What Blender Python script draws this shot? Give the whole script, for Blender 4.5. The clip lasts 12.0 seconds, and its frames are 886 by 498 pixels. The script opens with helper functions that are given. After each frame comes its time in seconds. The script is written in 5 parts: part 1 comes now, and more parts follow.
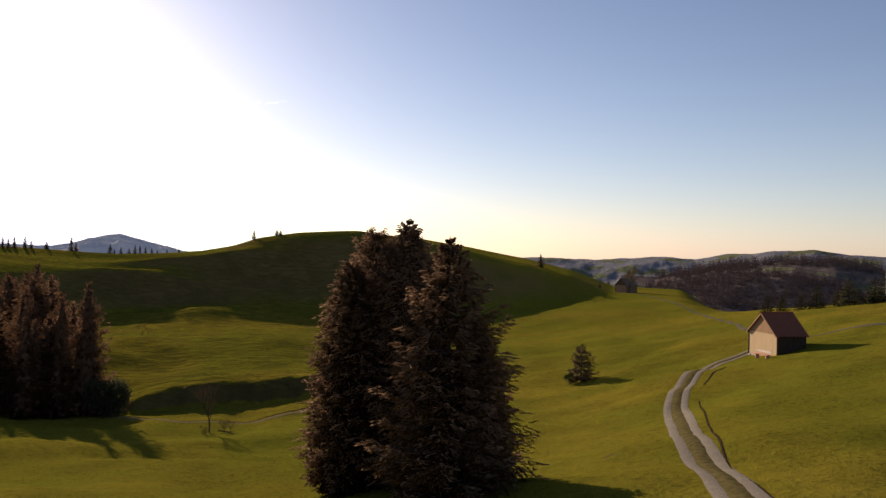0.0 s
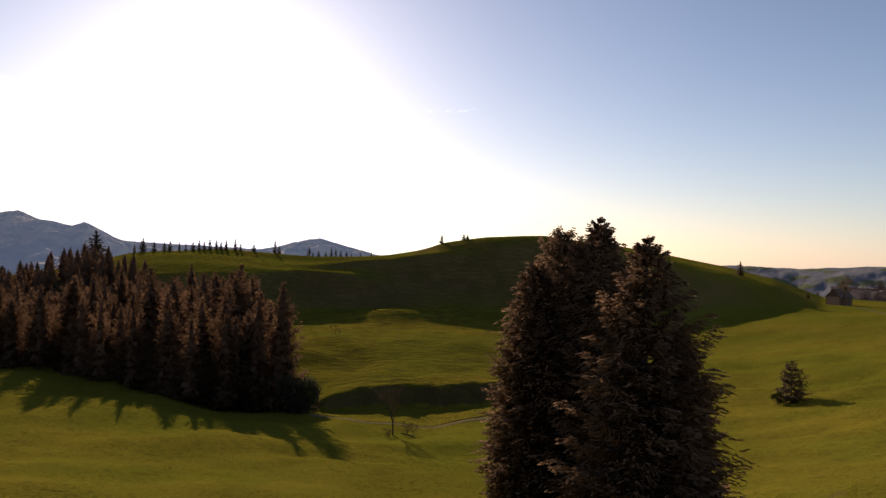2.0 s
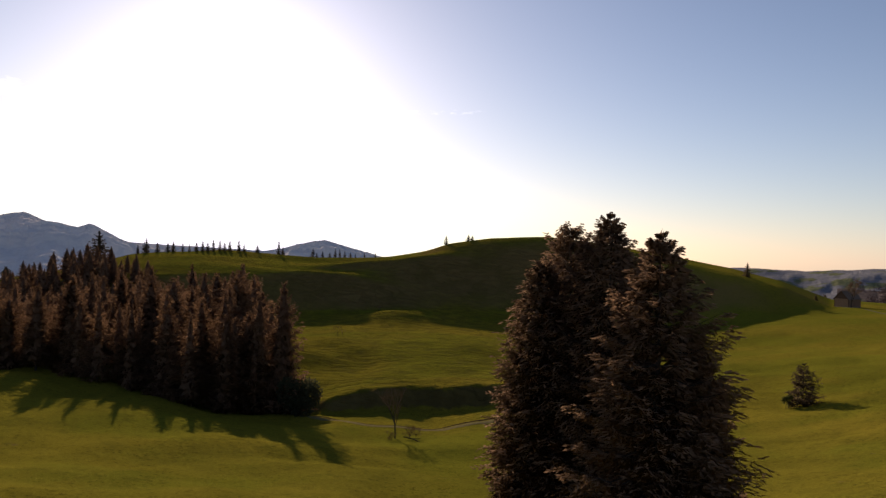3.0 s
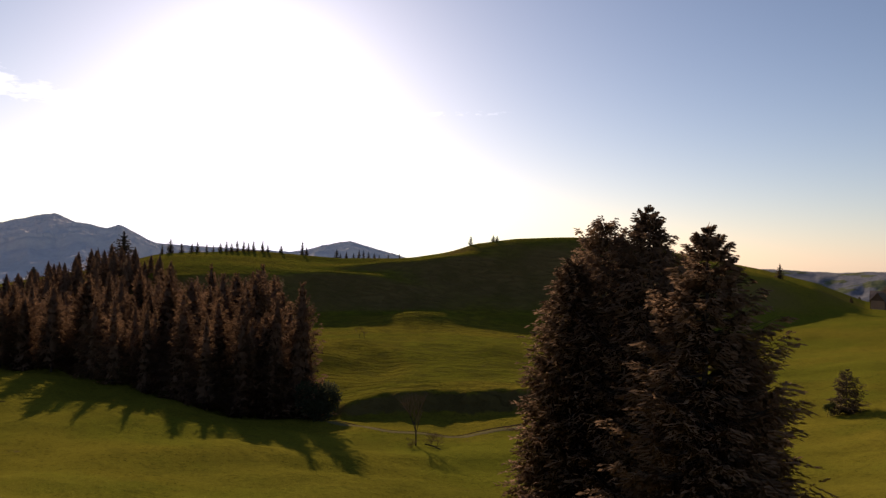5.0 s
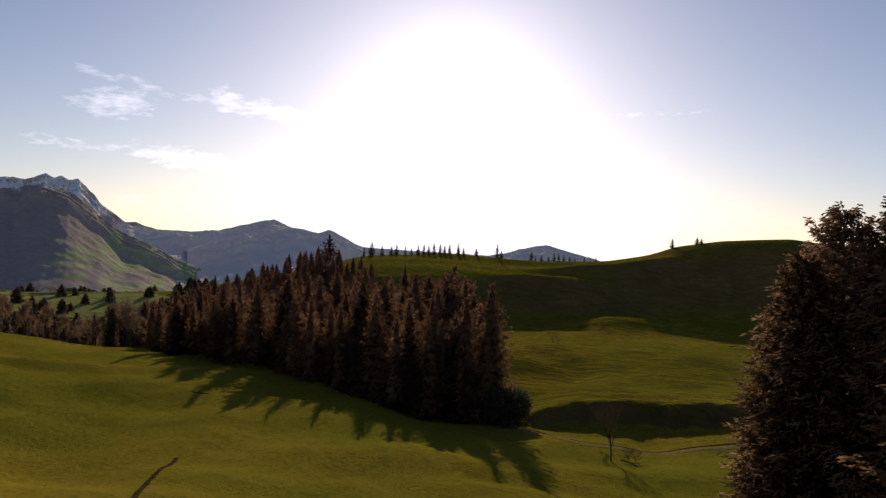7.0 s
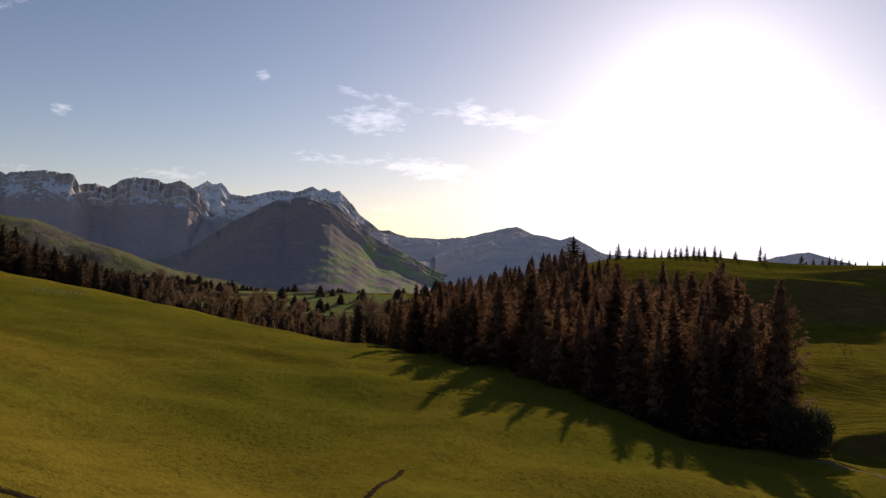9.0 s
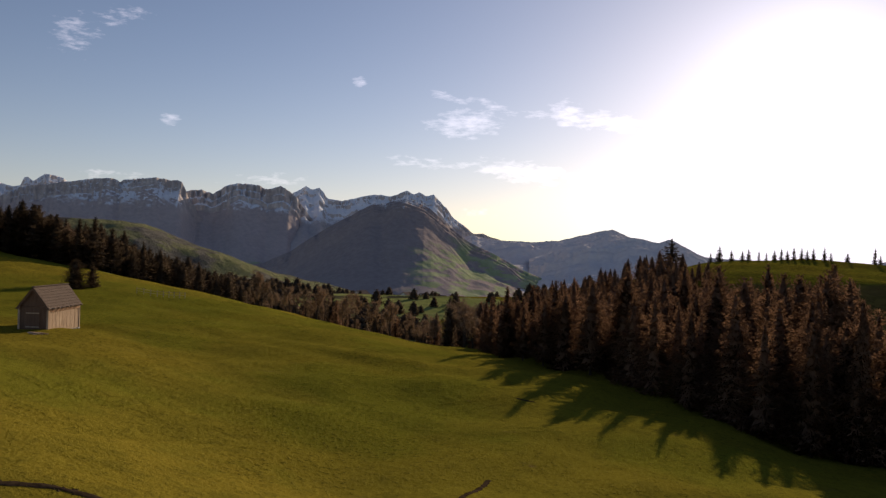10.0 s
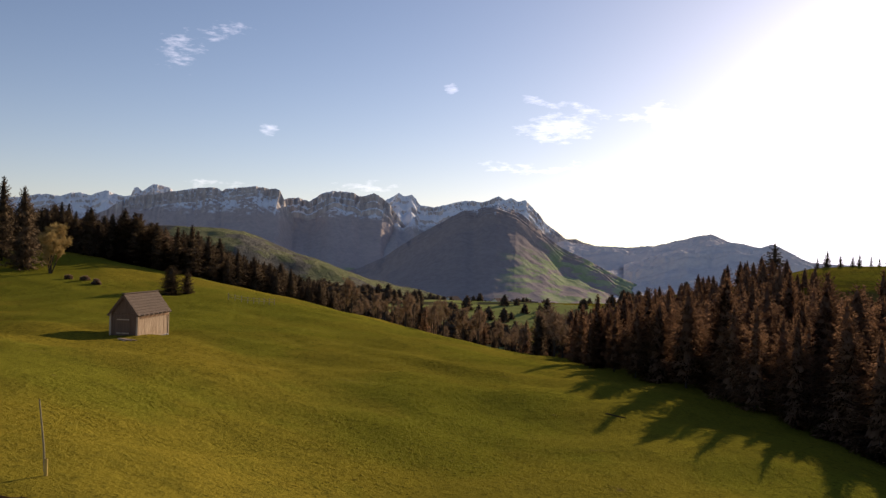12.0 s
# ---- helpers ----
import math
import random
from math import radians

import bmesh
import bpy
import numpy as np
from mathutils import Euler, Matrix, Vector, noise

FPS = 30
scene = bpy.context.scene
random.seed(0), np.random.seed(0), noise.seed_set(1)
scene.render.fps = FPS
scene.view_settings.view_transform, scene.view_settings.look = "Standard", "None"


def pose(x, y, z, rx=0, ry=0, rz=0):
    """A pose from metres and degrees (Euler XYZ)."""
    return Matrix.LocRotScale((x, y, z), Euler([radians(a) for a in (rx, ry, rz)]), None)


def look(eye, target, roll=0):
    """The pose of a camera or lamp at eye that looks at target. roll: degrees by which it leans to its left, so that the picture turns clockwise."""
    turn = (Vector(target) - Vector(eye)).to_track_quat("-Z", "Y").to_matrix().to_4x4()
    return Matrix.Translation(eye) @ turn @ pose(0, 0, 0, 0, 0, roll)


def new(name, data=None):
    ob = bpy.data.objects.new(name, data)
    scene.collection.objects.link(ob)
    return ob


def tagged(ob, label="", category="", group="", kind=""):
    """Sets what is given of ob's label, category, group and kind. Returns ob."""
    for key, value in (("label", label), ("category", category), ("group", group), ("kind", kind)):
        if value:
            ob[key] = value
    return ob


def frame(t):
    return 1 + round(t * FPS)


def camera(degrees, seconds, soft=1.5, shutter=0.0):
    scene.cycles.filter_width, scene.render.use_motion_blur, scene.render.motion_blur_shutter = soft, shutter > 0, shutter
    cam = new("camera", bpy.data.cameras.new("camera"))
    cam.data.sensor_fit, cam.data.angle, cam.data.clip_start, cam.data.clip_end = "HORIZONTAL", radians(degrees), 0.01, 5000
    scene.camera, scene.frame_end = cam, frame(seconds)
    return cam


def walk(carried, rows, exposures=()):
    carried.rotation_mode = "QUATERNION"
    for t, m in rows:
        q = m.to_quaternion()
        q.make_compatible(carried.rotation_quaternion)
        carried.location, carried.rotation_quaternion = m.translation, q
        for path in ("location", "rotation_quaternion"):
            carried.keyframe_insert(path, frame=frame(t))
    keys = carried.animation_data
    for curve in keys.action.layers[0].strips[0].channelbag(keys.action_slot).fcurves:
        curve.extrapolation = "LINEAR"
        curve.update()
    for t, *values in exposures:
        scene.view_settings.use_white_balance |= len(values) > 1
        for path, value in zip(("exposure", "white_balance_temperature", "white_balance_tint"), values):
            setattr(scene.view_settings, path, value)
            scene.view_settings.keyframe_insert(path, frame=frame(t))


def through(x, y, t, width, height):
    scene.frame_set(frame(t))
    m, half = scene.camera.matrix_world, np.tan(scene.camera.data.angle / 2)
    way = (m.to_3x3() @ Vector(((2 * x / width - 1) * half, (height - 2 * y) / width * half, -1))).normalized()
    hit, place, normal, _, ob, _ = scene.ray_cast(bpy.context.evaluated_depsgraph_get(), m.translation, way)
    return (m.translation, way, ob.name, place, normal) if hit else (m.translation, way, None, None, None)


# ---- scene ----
cam = camera(57.45, 12.0, soft=1.35)
PATH = [
    (0.0, (-0.000, 0.000, 0.000), (0.043, 50.000, -0.009), 1.08),
    (0.5, (-0.038, 0.414, -0.086), (-3.789, 50.273, -0.061), 1.28),
    (1.0, (-0.137, 1.407, -0.169), (-7.481, 50.865, -0.138), 1.40),
    (1.5, (-0.164, 2.440, -0.221), (-10.689, 51.319, -0.201), 1.55),
    (2.0, (-0.304, 3.450, -0.297), (-11.652, 52.145, -0.209), 1.61),
    (2.5, (-0.456, 4.389, -0.447), (-12.150, 53.002, -0.277), 1.69),
    (4.5, (-1.022, 7.743, -0.681), (-12.378, 56.436, -0.462), 1.60),
    (5.0, (-1.203, 8.599, -0.744), (-14.342, 56.842, -0.522), 1.72),
    (5.5, (-1.386, 9.361, -0.800), (-16.654, 56.972, -0.587), 1.61),
    (6.0, (-1.521, 10.316, -0.841), (-19.707, 56.892, -0.659), 1.74),
    (6.5, (-1.683, 11.368, -0.940), (-23.074, 56.561, -0.833), 1.79),
    (7.0, (-2.231, 12.745, -1.172), (-26.543, 56.436, -1.071), 1.84),
    (9.0, (-9.536, 21.217, -3.155), (-45.569, 55.881, -3.079), 1.91),
    (9.5, (-9.970, 21.922, -3.186), (-48.619, 53.643, -3.116), 1.90),
    (10.0, (-10.495, 22.611, -3.251), (-50.301, 52.868, -3.161), 1.85),
    (10.5, (-10.880, 23.231, -3.207), (-51.907, 51.810, -3.117), 1.80),
    (11.0, (-11.410, 23.921, -3.198), (-54.046, 50.039, -3.114), 1.76),
    (11.5, (-11.807, 24.324, -3.180), (-54.898, 49.683, -3.037), 1.79),
    (12.0, (-12.013, 24.567, -3.147), (-54.997, 50.109, -2.871), 1.70),
]
walk(cam, [(t, look(eye, target, roll)) for t, eye, target, roll in PATH], [(0, 0.25, 6350, 26), (1.5, 0.14, 6350, 26), (2.5, 0.08, 6350, 26), (5.0, 0.0, 6350, 26), (6.5, -0.12, 6350, 26), (9.5, -0.2, 6350, 26), (10.5, 0.0, 6350, 26), (12, 0.27, 6350, 26)])

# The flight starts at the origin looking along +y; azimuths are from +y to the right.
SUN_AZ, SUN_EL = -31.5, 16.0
# the sky's glow is centred to suit the view, apart from the lamp
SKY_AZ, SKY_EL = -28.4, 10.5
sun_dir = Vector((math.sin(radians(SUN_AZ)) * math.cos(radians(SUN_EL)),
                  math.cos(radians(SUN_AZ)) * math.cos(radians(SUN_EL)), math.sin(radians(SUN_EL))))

# ---------- light ----------
world = bpy.data.worlds.new("world")
scene.world = world
world.use_nodes = True
wn, wl = world.node_tree.nodes, world.node_tree.links
wn.clear()

# strength, dust, air; amount and narrowness of the glow close to the sun, of the wide glow and of the haze along the horizon
SKY_STRENGTH, SKY_DUST, SKY_AIR = 0.085, 0.6, 1.0
NEAR_AMOUNT, NEAR_FALL, WIDE_AMOUNT, WIDE_FALL, LOW_AMOUNT, LOW_FALL = 11.0, 17.0, 3.0, 4.2, 2.3, 7.0
WIDE_TINT, LOW_TINT = (0.93, 1.0, 1.08), (0.93, 0.94, 1.20)


def wmath(op, a, b=None, clamp=False):
    n = wn.new("ShaderNodeMath")
    n.operation, n.use_clamp = op, clamp
    for i, v in enumerate((a, b)):
        if v is None:
            continue
        if isinstance(v, (int, float)):
            n.inputs[i].default_value = v
        else:
            wl.new(v, n.inputs[i])
    return n.outputs[0]


def wvector(op, a, b=None):
    n = wn.new("ShaderNodeVectorMath")
    n.operation = op
    for i, v in enumerate((a, b)):
        if v is None:
            continue
        if isinstance(v, (tuple, Vector)):
            n.inputs[i].default_value = v
        else:
            wl.new(v, n.inputs[i])
    return n


def tint(value, colour):
    n = wvector("SCALE", colour)
    wl.new(value, n.inputs[3])
    return n.outputs[0]


def heading(az, el):
    return Vector((math.sin(radians(az)) * math.cos(radians(el)), math.cos(radians(az)) * math.cos(radians(el)), math.sin(radians(el))))


sky = wn.new("ShaderNodeTexSky")
sky.sky_type = "NISHITA"
sky.sun_disc = False
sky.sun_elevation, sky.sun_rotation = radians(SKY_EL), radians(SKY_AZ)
sky.altitude, sky.air_density, sky.dust_density, sky.ozone_density = 900, SKY_AIR, SKY_DUST, 1.6
coord = wn.new("ShaderNodeTexCoord")
dirn = wvector("NORMALIZE", coord.outputs["Generated"]).outputs[0]
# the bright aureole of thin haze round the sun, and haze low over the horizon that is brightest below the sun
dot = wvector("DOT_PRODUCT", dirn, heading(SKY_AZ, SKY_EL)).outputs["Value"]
angle = wmath("ARCCOSINE", wmath("MINIMUM", dot, 0.999999))
near_glow = wmath("MULTIPLY", wmath("EXPONENT", wmath("MULTIPLY", angle, -NEAR_FALL)), NEAR_AMOUNT)
wide_glow = wmath("MULTIPLY", wmath("EXPONENT", wmath("MULTIPLY", angle, -WIDE_FALL)), WIDE_AMOUNT)
sep = wn.new("ShaderNodeSeparateXYZ")
wl.new(dirn, sep.inputs[0])
low = wmath("MULTIPLY", wmath("EXPONENT", wmath("MULTIPLY", wmath("ABSOLUTE", sep.outputs[2]), -LOW_FALL)), LOW_AMOUNT)
low = wmath("MULTIPLY", low, wmath("ADD", 0.45, wmath("MULTIPLY", wmath("EXPONENT", wmath("MULTIPLY", angle, -1.6)), 0.75)))
sky_sum = wvector("ADD", sky.outputs[0], tint(near_glow, (0.985, 1.0, 0.965))).outputs[0]
sky_sum = wvector("ADD", sky_sum, tint(wide_glow, WIDE_TINT)).outputs[0]
sky_sum = wvector("ADD", sky_sum, tint(low, LOW_TINT)).outputs[0]

# fair-weather clouds: azimuth, elevation, half width, half height (degrees), tilt, thickness
CLOUDS = [(-77.6, 12.9, 2.0, 1.5, 20, 0.95), (-75.0, 14.5, 2.8, 0.8, 16, 0.85), (-59.0, 11.6, 0.6, 0.45, 10, 1.1), (-71.7, 8.2, 0.9, 0.55, 8, 1.0),
          (-51.4, 8.95, 3.2, 1.2, 4, 1.25), (-52.9, 10.75, 2.0, 0.4, -14, 0.95), (-49.6, 10.2, 3.0, 0.5, -14, 0.9), (-46.4, 9.6, 2.6, 0.55, -10, 0.8), (-44.3, 9.7, 1.5, 1.1, -20, 1.3),
          (-41.6, 9.2, 3.6, 0.8, -4, 1.2), (-54.0, 6.1, 3.8, 0.5, -4, 0.95), (-47.4, 5.7, 4.6, 1.0, -7, 1.2), (-50.9, 2.7, 2.2, 0.4, 0, 0.7), (-65.1, 4.45, 3.6, 0.6, 3, 0.85),
          (-74.3, 4.3, 3.8, 0.55, 1, 0.8), (-39.2, 6.6, 3.0, 0.6, -4, 0.7), (-15.8, 9.75, 7.6, 0.22, 2, 0.8)]
cloud_noise = wn.new("ShaderNodeTexNoise")
cloud_noise.inputs["Scale"].default_value = 46
cloud_noise.inputs["Detail"].default_value = 8
cloud_noise.inputs["Roughness"].default_value = 0.66
stretch = wn.new("ShaderNodeMapping")
stretch.inputs["Scale"].default_value = (1, 1, 3.6)
wl.new(dirn, stretch.inputs[0])
wl.new(stretch.outputs[0], cloud_noise.inputs["Vector"])
cover = None
for az, el, half_w, half_h, tilt, power in CLOUDS:
    mid = heading(az, el)
    right = Vector((math.cos(radians(az)), -math.sin(radians(az)), 0))
    up = right.cross(mid)
    half_w, half_h, a = 1.25 * half_w, 1.3 * half_h, radians(tilt)
    right, up = right * math.cos(a) + up * math.sin(a), up * math.cos(a) - right * math.sin(a)
    sums = []
    for axis, half in ((right, half_w), (up, half_h)):
        d = wvector("DOT_PRODUCT", dirn, axis / math.sin(radians(half))).outputs["Value"]
        off = wmath("SUBTRACT", d, axis.dot(mid) / math.sin(radians(half)))
        sums.append(wmath("MULTIPLY", off, off))
    body = wmath("MAXIMUM", wmath("SUBTRACT", 1.0, wmath("ADD", sums[0], sums[1])), 0.0)
    puff = wmath("MULTIPLY", wmath("MULTIPLY", body, power), wmath("GREATER_THAN", dot, -0.2))
    cover = puff if cover is None else wmath("MAXIMUM", cover, puff)
ragged = wmath("ADD", wmath("MULTIPLY", cloud_noise.outputs[0], 2.6), wmath("SUBTRACT", wmath("MULTIPLY", cover, 0.95), 1.95))
cloud_light = wmath("MULTIPLY", wmath("MULTIPLY", ragged, 1.25, True), wmath("MULTIPLY", cover, 3.0, True))
sky_sum = wvector("ADD", sky_sum, tint(wmath("MULTIPLY", cloud_light, 4.6), (1.0, 0.90, 0.84))).outputs[0]
background = wn.new("ShaderNodeBackground")
background.inputs["Strength"].default_value = SKY_STRENGTH
# the haze round the sun never grows brighter than white cloud
soft = wvector("MINIMUM", sky_sum, (15.5, 15.5, 15.5)).outputs[0]
wl.new(soft, background.inputs["Color"])
wout = wn.new("ShaderNodeOutputWorld")
wl.new(background.outputs[0], wout.inputs[0])

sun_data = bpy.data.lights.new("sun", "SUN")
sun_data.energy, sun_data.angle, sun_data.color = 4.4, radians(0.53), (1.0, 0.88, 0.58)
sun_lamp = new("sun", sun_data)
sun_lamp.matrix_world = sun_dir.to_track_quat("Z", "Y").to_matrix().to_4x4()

# ---------- materials ----------


class Shader:
    """A short way to write node materials."""

    def __init__(self, name, rough=0.9, metal=0.0, spec=0.3):
        self.mat = bpy.data.materials.new(name)
        self.mat.use_nodes = True
        self.nodes, self.links = self.mat.node_tree.nodes, self.mat.node_tree.links
        self.bsdf = self.nodes["Principled BSDF"]
        self.bsdf.inputs["Roughness"].default_value = rough
        self.bsdf.inputs["Metallic"].default_value = metal
        self.bsdf.inputs["Specular IOR Level"].default_value = spec
        self.geo = self.nodes.new("ShaderNodeNewGeometry")
        self.place = self.geo.outputs["Position"]

    def put(self, value, socket):
        if isinstance(value, (int, float)):
            socket.default_value = value
        elif isinstance(value, tuple):
            socket.default_value = value if len(value) == len(socket.default_value) else (*value, 1.0)
        else:
            self.links.new(value, socket)

    def math(self, op, a, b=0.0, clamp=False):
        n = self.nodes.new("ShaderNodeMath")
        n.operation, n.use_clamp = op, clamp
        self.put(a, n.inputs[0])
        self.put(b, n.inputs[1])
        return n.outputs[0]

    def noise(self, scale, detail=4, rough=0.55, at=None, stretch=None):
        at = at or self.place
        if stretch:
            m = self.nodes.new("ShaderNodeMapping")
            m.inputs["Scale"].default_value = stretch
            self.links.new(at, m.inputs[0])
            at = m.outputs[0]
        n = self.nodes.new("ShaderNodeTexNoise")
        n.inputs["Scale"].default_value, n.inputs["Detail"].default_value, n.inputs["Roughness"].default_value = scale, detail, rough
        self.links.new(at, n.inputs["Vector"])
        return n.outputs[0]

    def step(self, value, lo, hi):
        n = self.nodes.new("ShaderNodeMapRange")
        n.interpolation_type = "SMOOTHSTEP"
        n.inputs["From Min"].default_value, n.inputs["From Max"].default_value = lo, hi
        self.put(value, n.inputs["Value"])
        return n.outputs[0]

    def mix(self, fac, a, b):
        n = self.nodes.new("ShaderNodeMix")
        n.data_type = "RGBA"
        self.put(fac, n.inputs[0])
        self.put(a, n.inputs[6])
        self.put(b, n.inputs[7])
        return n.outputs[2]

    def colour(self, value):
        self.put(value, self.bsdf.inputs["Base Color"])
        return self

    def bump(self, height, strength=0.4, distance=0.1):
        n = self.nodes.new("ShaderNodeBump")
        n.inputs["Strength"].default_value, n.inputs["Distance"].default_value = strength, distance
        self.put(height, n.inputs["Height"])
        self.links.new(n.outputs[0], self.bsdf.inputs["Normal"])
        return self

    def split(self, vector):
        n = self.nodes.new("ShaderNodeSeparateXYZ")
        self.links.new(vector, n.inputs[0])
        return n.outputs

    def own(self):
        return self.nodes.new("ShaderNodeTexCoord").outputs["Object"]

    def chance(self):
        return self.nodes.new("ShaderNodeObjectInfo").outputs["Random"]

    def island(self):
        return self.geo.outputs["Random Per Island"]


def grass_material():
    s = Shader("meadow_grass", 1.0, spec=0.0)
    broad, mid = s.noise(0.018, 3), s.noise(0.09, 5, 0.62)
    fine, tufts, hummocks = s.noise(2.6, 5, 0.75), s.noise(7.5, 4, 0.75), s.noise(0.75, 4, 0.6)
    # grazed patches are rough, the rest lies smooth
    grazed = s.step(s.noise(0.055, 5, 0.65), 0.40, 0.62)
    # short broken rows of tussocks along the contours of the unmown slopes
    up = s.split(s.geo.outputs["Normal"])[2]
    at = s.split(s.place)
    unmown = s.math("MULTIPLY", s.step(at[1], 92.0, 106.0), s.math("SUBTRACT", 1.0, s.step(at[0], -12.0, 4.0)))
    steps = s.math("MULTIPLY", s.step(s.noise(0.75, 5, 0.62, stretch=(0.38, 1.0, 1.0)), 0.44, 0.60), unmown)
    c = s.mix(s.step(broad, 0.38, 0.62), (0.172, 0.146, 0.016), (0.240, 0.182, 0.020))
    c = s.mix(s.math("MULTIPLY", s.step(mid, 0.42, 0.66), 0.48), c, (0.280, 0.196, 0.024))
    c = s.mix(s.math("MULTIPLY", s.step(s.noise(0.045, 5, 0.62), 0.44, 0.58), 0.72), c, (0.146, 0.150, 0.014))
    speck = s.math("MULTIPLY", s.step(fine, 0.52, 0.64), s.math("ADD", 0.48, s.math("MULTIPLY", grazed, 0.45)))
    c = s.mix(speck, c, (0.070, 0.060, 0.010))
    c = s.mix(s.math("MULTIPLY", s.step(tufts, 0.50, 0.64), 0.55), c, (0.300, 0.240, 0.026))
    c = s.mix(s.math("MULTIPLY", s.step(hummocks, 0.52, 0.66), 0.30), c, (0.085, 0.078, 0.012))
    c = s.mix(s.math("MULTIPLY", steps, 0.46), c, (0.100, 0.080, 0.020))
    bare = s.math("MULTIPLY", s.step(s.noise(0.35, 6, 0.7), 0.65, 0.73), 0.6)
    c = s.mix(bare, c, (0.150, 0.100, 0.045))
    # brown of the shaded banks put into the colour where it is steepest
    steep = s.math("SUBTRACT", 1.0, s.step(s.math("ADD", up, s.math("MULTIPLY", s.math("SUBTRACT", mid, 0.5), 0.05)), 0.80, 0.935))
    shade_brown = s.mix(s.step(mid, 0.40, 0.62), (0.160, 0.112, 0.038), (0.122, 0.085, 0.030))
    c = s.mix(s.math("MULTIPLY", steep, 0.92), c, shade_brown)
    # brown laid on the hillside's slopes to imitate glare over their shade
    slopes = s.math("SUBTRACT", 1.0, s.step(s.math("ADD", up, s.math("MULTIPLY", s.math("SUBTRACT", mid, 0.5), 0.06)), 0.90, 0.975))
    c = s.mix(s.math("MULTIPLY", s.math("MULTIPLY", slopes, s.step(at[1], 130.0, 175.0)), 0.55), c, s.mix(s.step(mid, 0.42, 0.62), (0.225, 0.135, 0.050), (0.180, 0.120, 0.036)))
    s.colour(c)
    h = s.math("ADD", s.math("MULTIPLY", fine, s.math("ADD", 0.45, s.math("MULTIPLY", grazed, 0.75))), s.math("MULTIPLY", tufts, 0.30))
    h = s.math("ADD", h, s.math("SUBTRACT", s.math("MULTIPLY", s.math("ADD", mid, hummocks), 0.6), s.math("MULTIPLY", steps, 1.3)))
    return s.bump(h, 1.0, 0.26).mat


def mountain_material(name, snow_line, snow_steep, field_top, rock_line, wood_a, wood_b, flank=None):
    """Pale limestone on the steep faces, woods below them, pastures on the lowest slopes and snow on the ledges; rock
    and woods are paled to paint in haze.
    """
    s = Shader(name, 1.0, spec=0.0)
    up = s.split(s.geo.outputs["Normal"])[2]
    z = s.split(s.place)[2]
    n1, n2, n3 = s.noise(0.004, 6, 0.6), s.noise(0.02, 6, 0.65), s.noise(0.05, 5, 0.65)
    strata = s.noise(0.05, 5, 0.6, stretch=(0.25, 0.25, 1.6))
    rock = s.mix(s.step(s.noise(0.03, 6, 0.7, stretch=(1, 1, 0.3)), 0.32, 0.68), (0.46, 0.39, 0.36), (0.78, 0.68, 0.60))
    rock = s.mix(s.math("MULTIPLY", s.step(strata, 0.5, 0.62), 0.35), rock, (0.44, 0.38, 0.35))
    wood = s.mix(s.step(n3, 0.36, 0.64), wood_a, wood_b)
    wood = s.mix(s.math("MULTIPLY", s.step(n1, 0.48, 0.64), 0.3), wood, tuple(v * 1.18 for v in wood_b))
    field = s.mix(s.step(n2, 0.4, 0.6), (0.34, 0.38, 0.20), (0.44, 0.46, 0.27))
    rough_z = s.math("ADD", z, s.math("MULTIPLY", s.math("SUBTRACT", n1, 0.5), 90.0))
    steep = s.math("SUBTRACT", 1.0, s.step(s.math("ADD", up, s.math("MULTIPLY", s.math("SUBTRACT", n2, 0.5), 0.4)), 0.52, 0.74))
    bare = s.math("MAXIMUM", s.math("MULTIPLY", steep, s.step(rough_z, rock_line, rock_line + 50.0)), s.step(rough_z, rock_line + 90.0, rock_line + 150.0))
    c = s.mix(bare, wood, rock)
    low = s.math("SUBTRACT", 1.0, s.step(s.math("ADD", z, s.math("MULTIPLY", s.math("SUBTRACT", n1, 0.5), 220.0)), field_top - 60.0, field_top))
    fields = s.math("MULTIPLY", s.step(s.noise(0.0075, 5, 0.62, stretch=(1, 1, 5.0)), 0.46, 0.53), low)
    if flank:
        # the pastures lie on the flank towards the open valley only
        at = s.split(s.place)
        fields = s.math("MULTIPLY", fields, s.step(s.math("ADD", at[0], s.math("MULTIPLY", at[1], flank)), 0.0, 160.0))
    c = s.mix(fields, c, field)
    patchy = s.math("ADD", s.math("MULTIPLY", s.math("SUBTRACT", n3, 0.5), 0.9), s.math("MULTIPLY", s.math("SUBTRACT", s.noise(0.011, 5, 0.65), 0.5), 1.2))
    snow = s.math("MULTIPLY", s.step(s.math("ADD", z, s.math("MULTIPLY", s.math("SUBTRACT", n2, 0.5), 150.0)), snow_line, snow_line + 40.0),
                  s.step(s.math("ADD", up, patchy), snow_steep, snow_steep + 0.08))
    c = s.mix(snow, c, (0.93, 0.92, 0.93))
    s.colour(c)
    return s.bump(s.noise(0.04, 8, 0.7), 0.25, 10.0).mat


def hill_material(name, wood_a, wood_b, woods=0.54):
    s = Shader(name, 1.0, spec=0.0)
    n2 = s.noise(0.05, 5, 0.65)
    wood = s.mix(s.step(n2, 0.38, 0.66), wood_a, wood_b)
    field = s.mix(s.step(n2, 0.4, 0.6), (0.19, 0.20, 0.10), (0.25, 0.24, 0.13))
    c = s.mix(s.step(s.noise(0.0065, 4, 0.55), woods, woods + 0.04), wood, field)
    s.colour(c)
    return s.bump(s.noise(0.07, 6, 0.7), 1.0, 14.0).mat


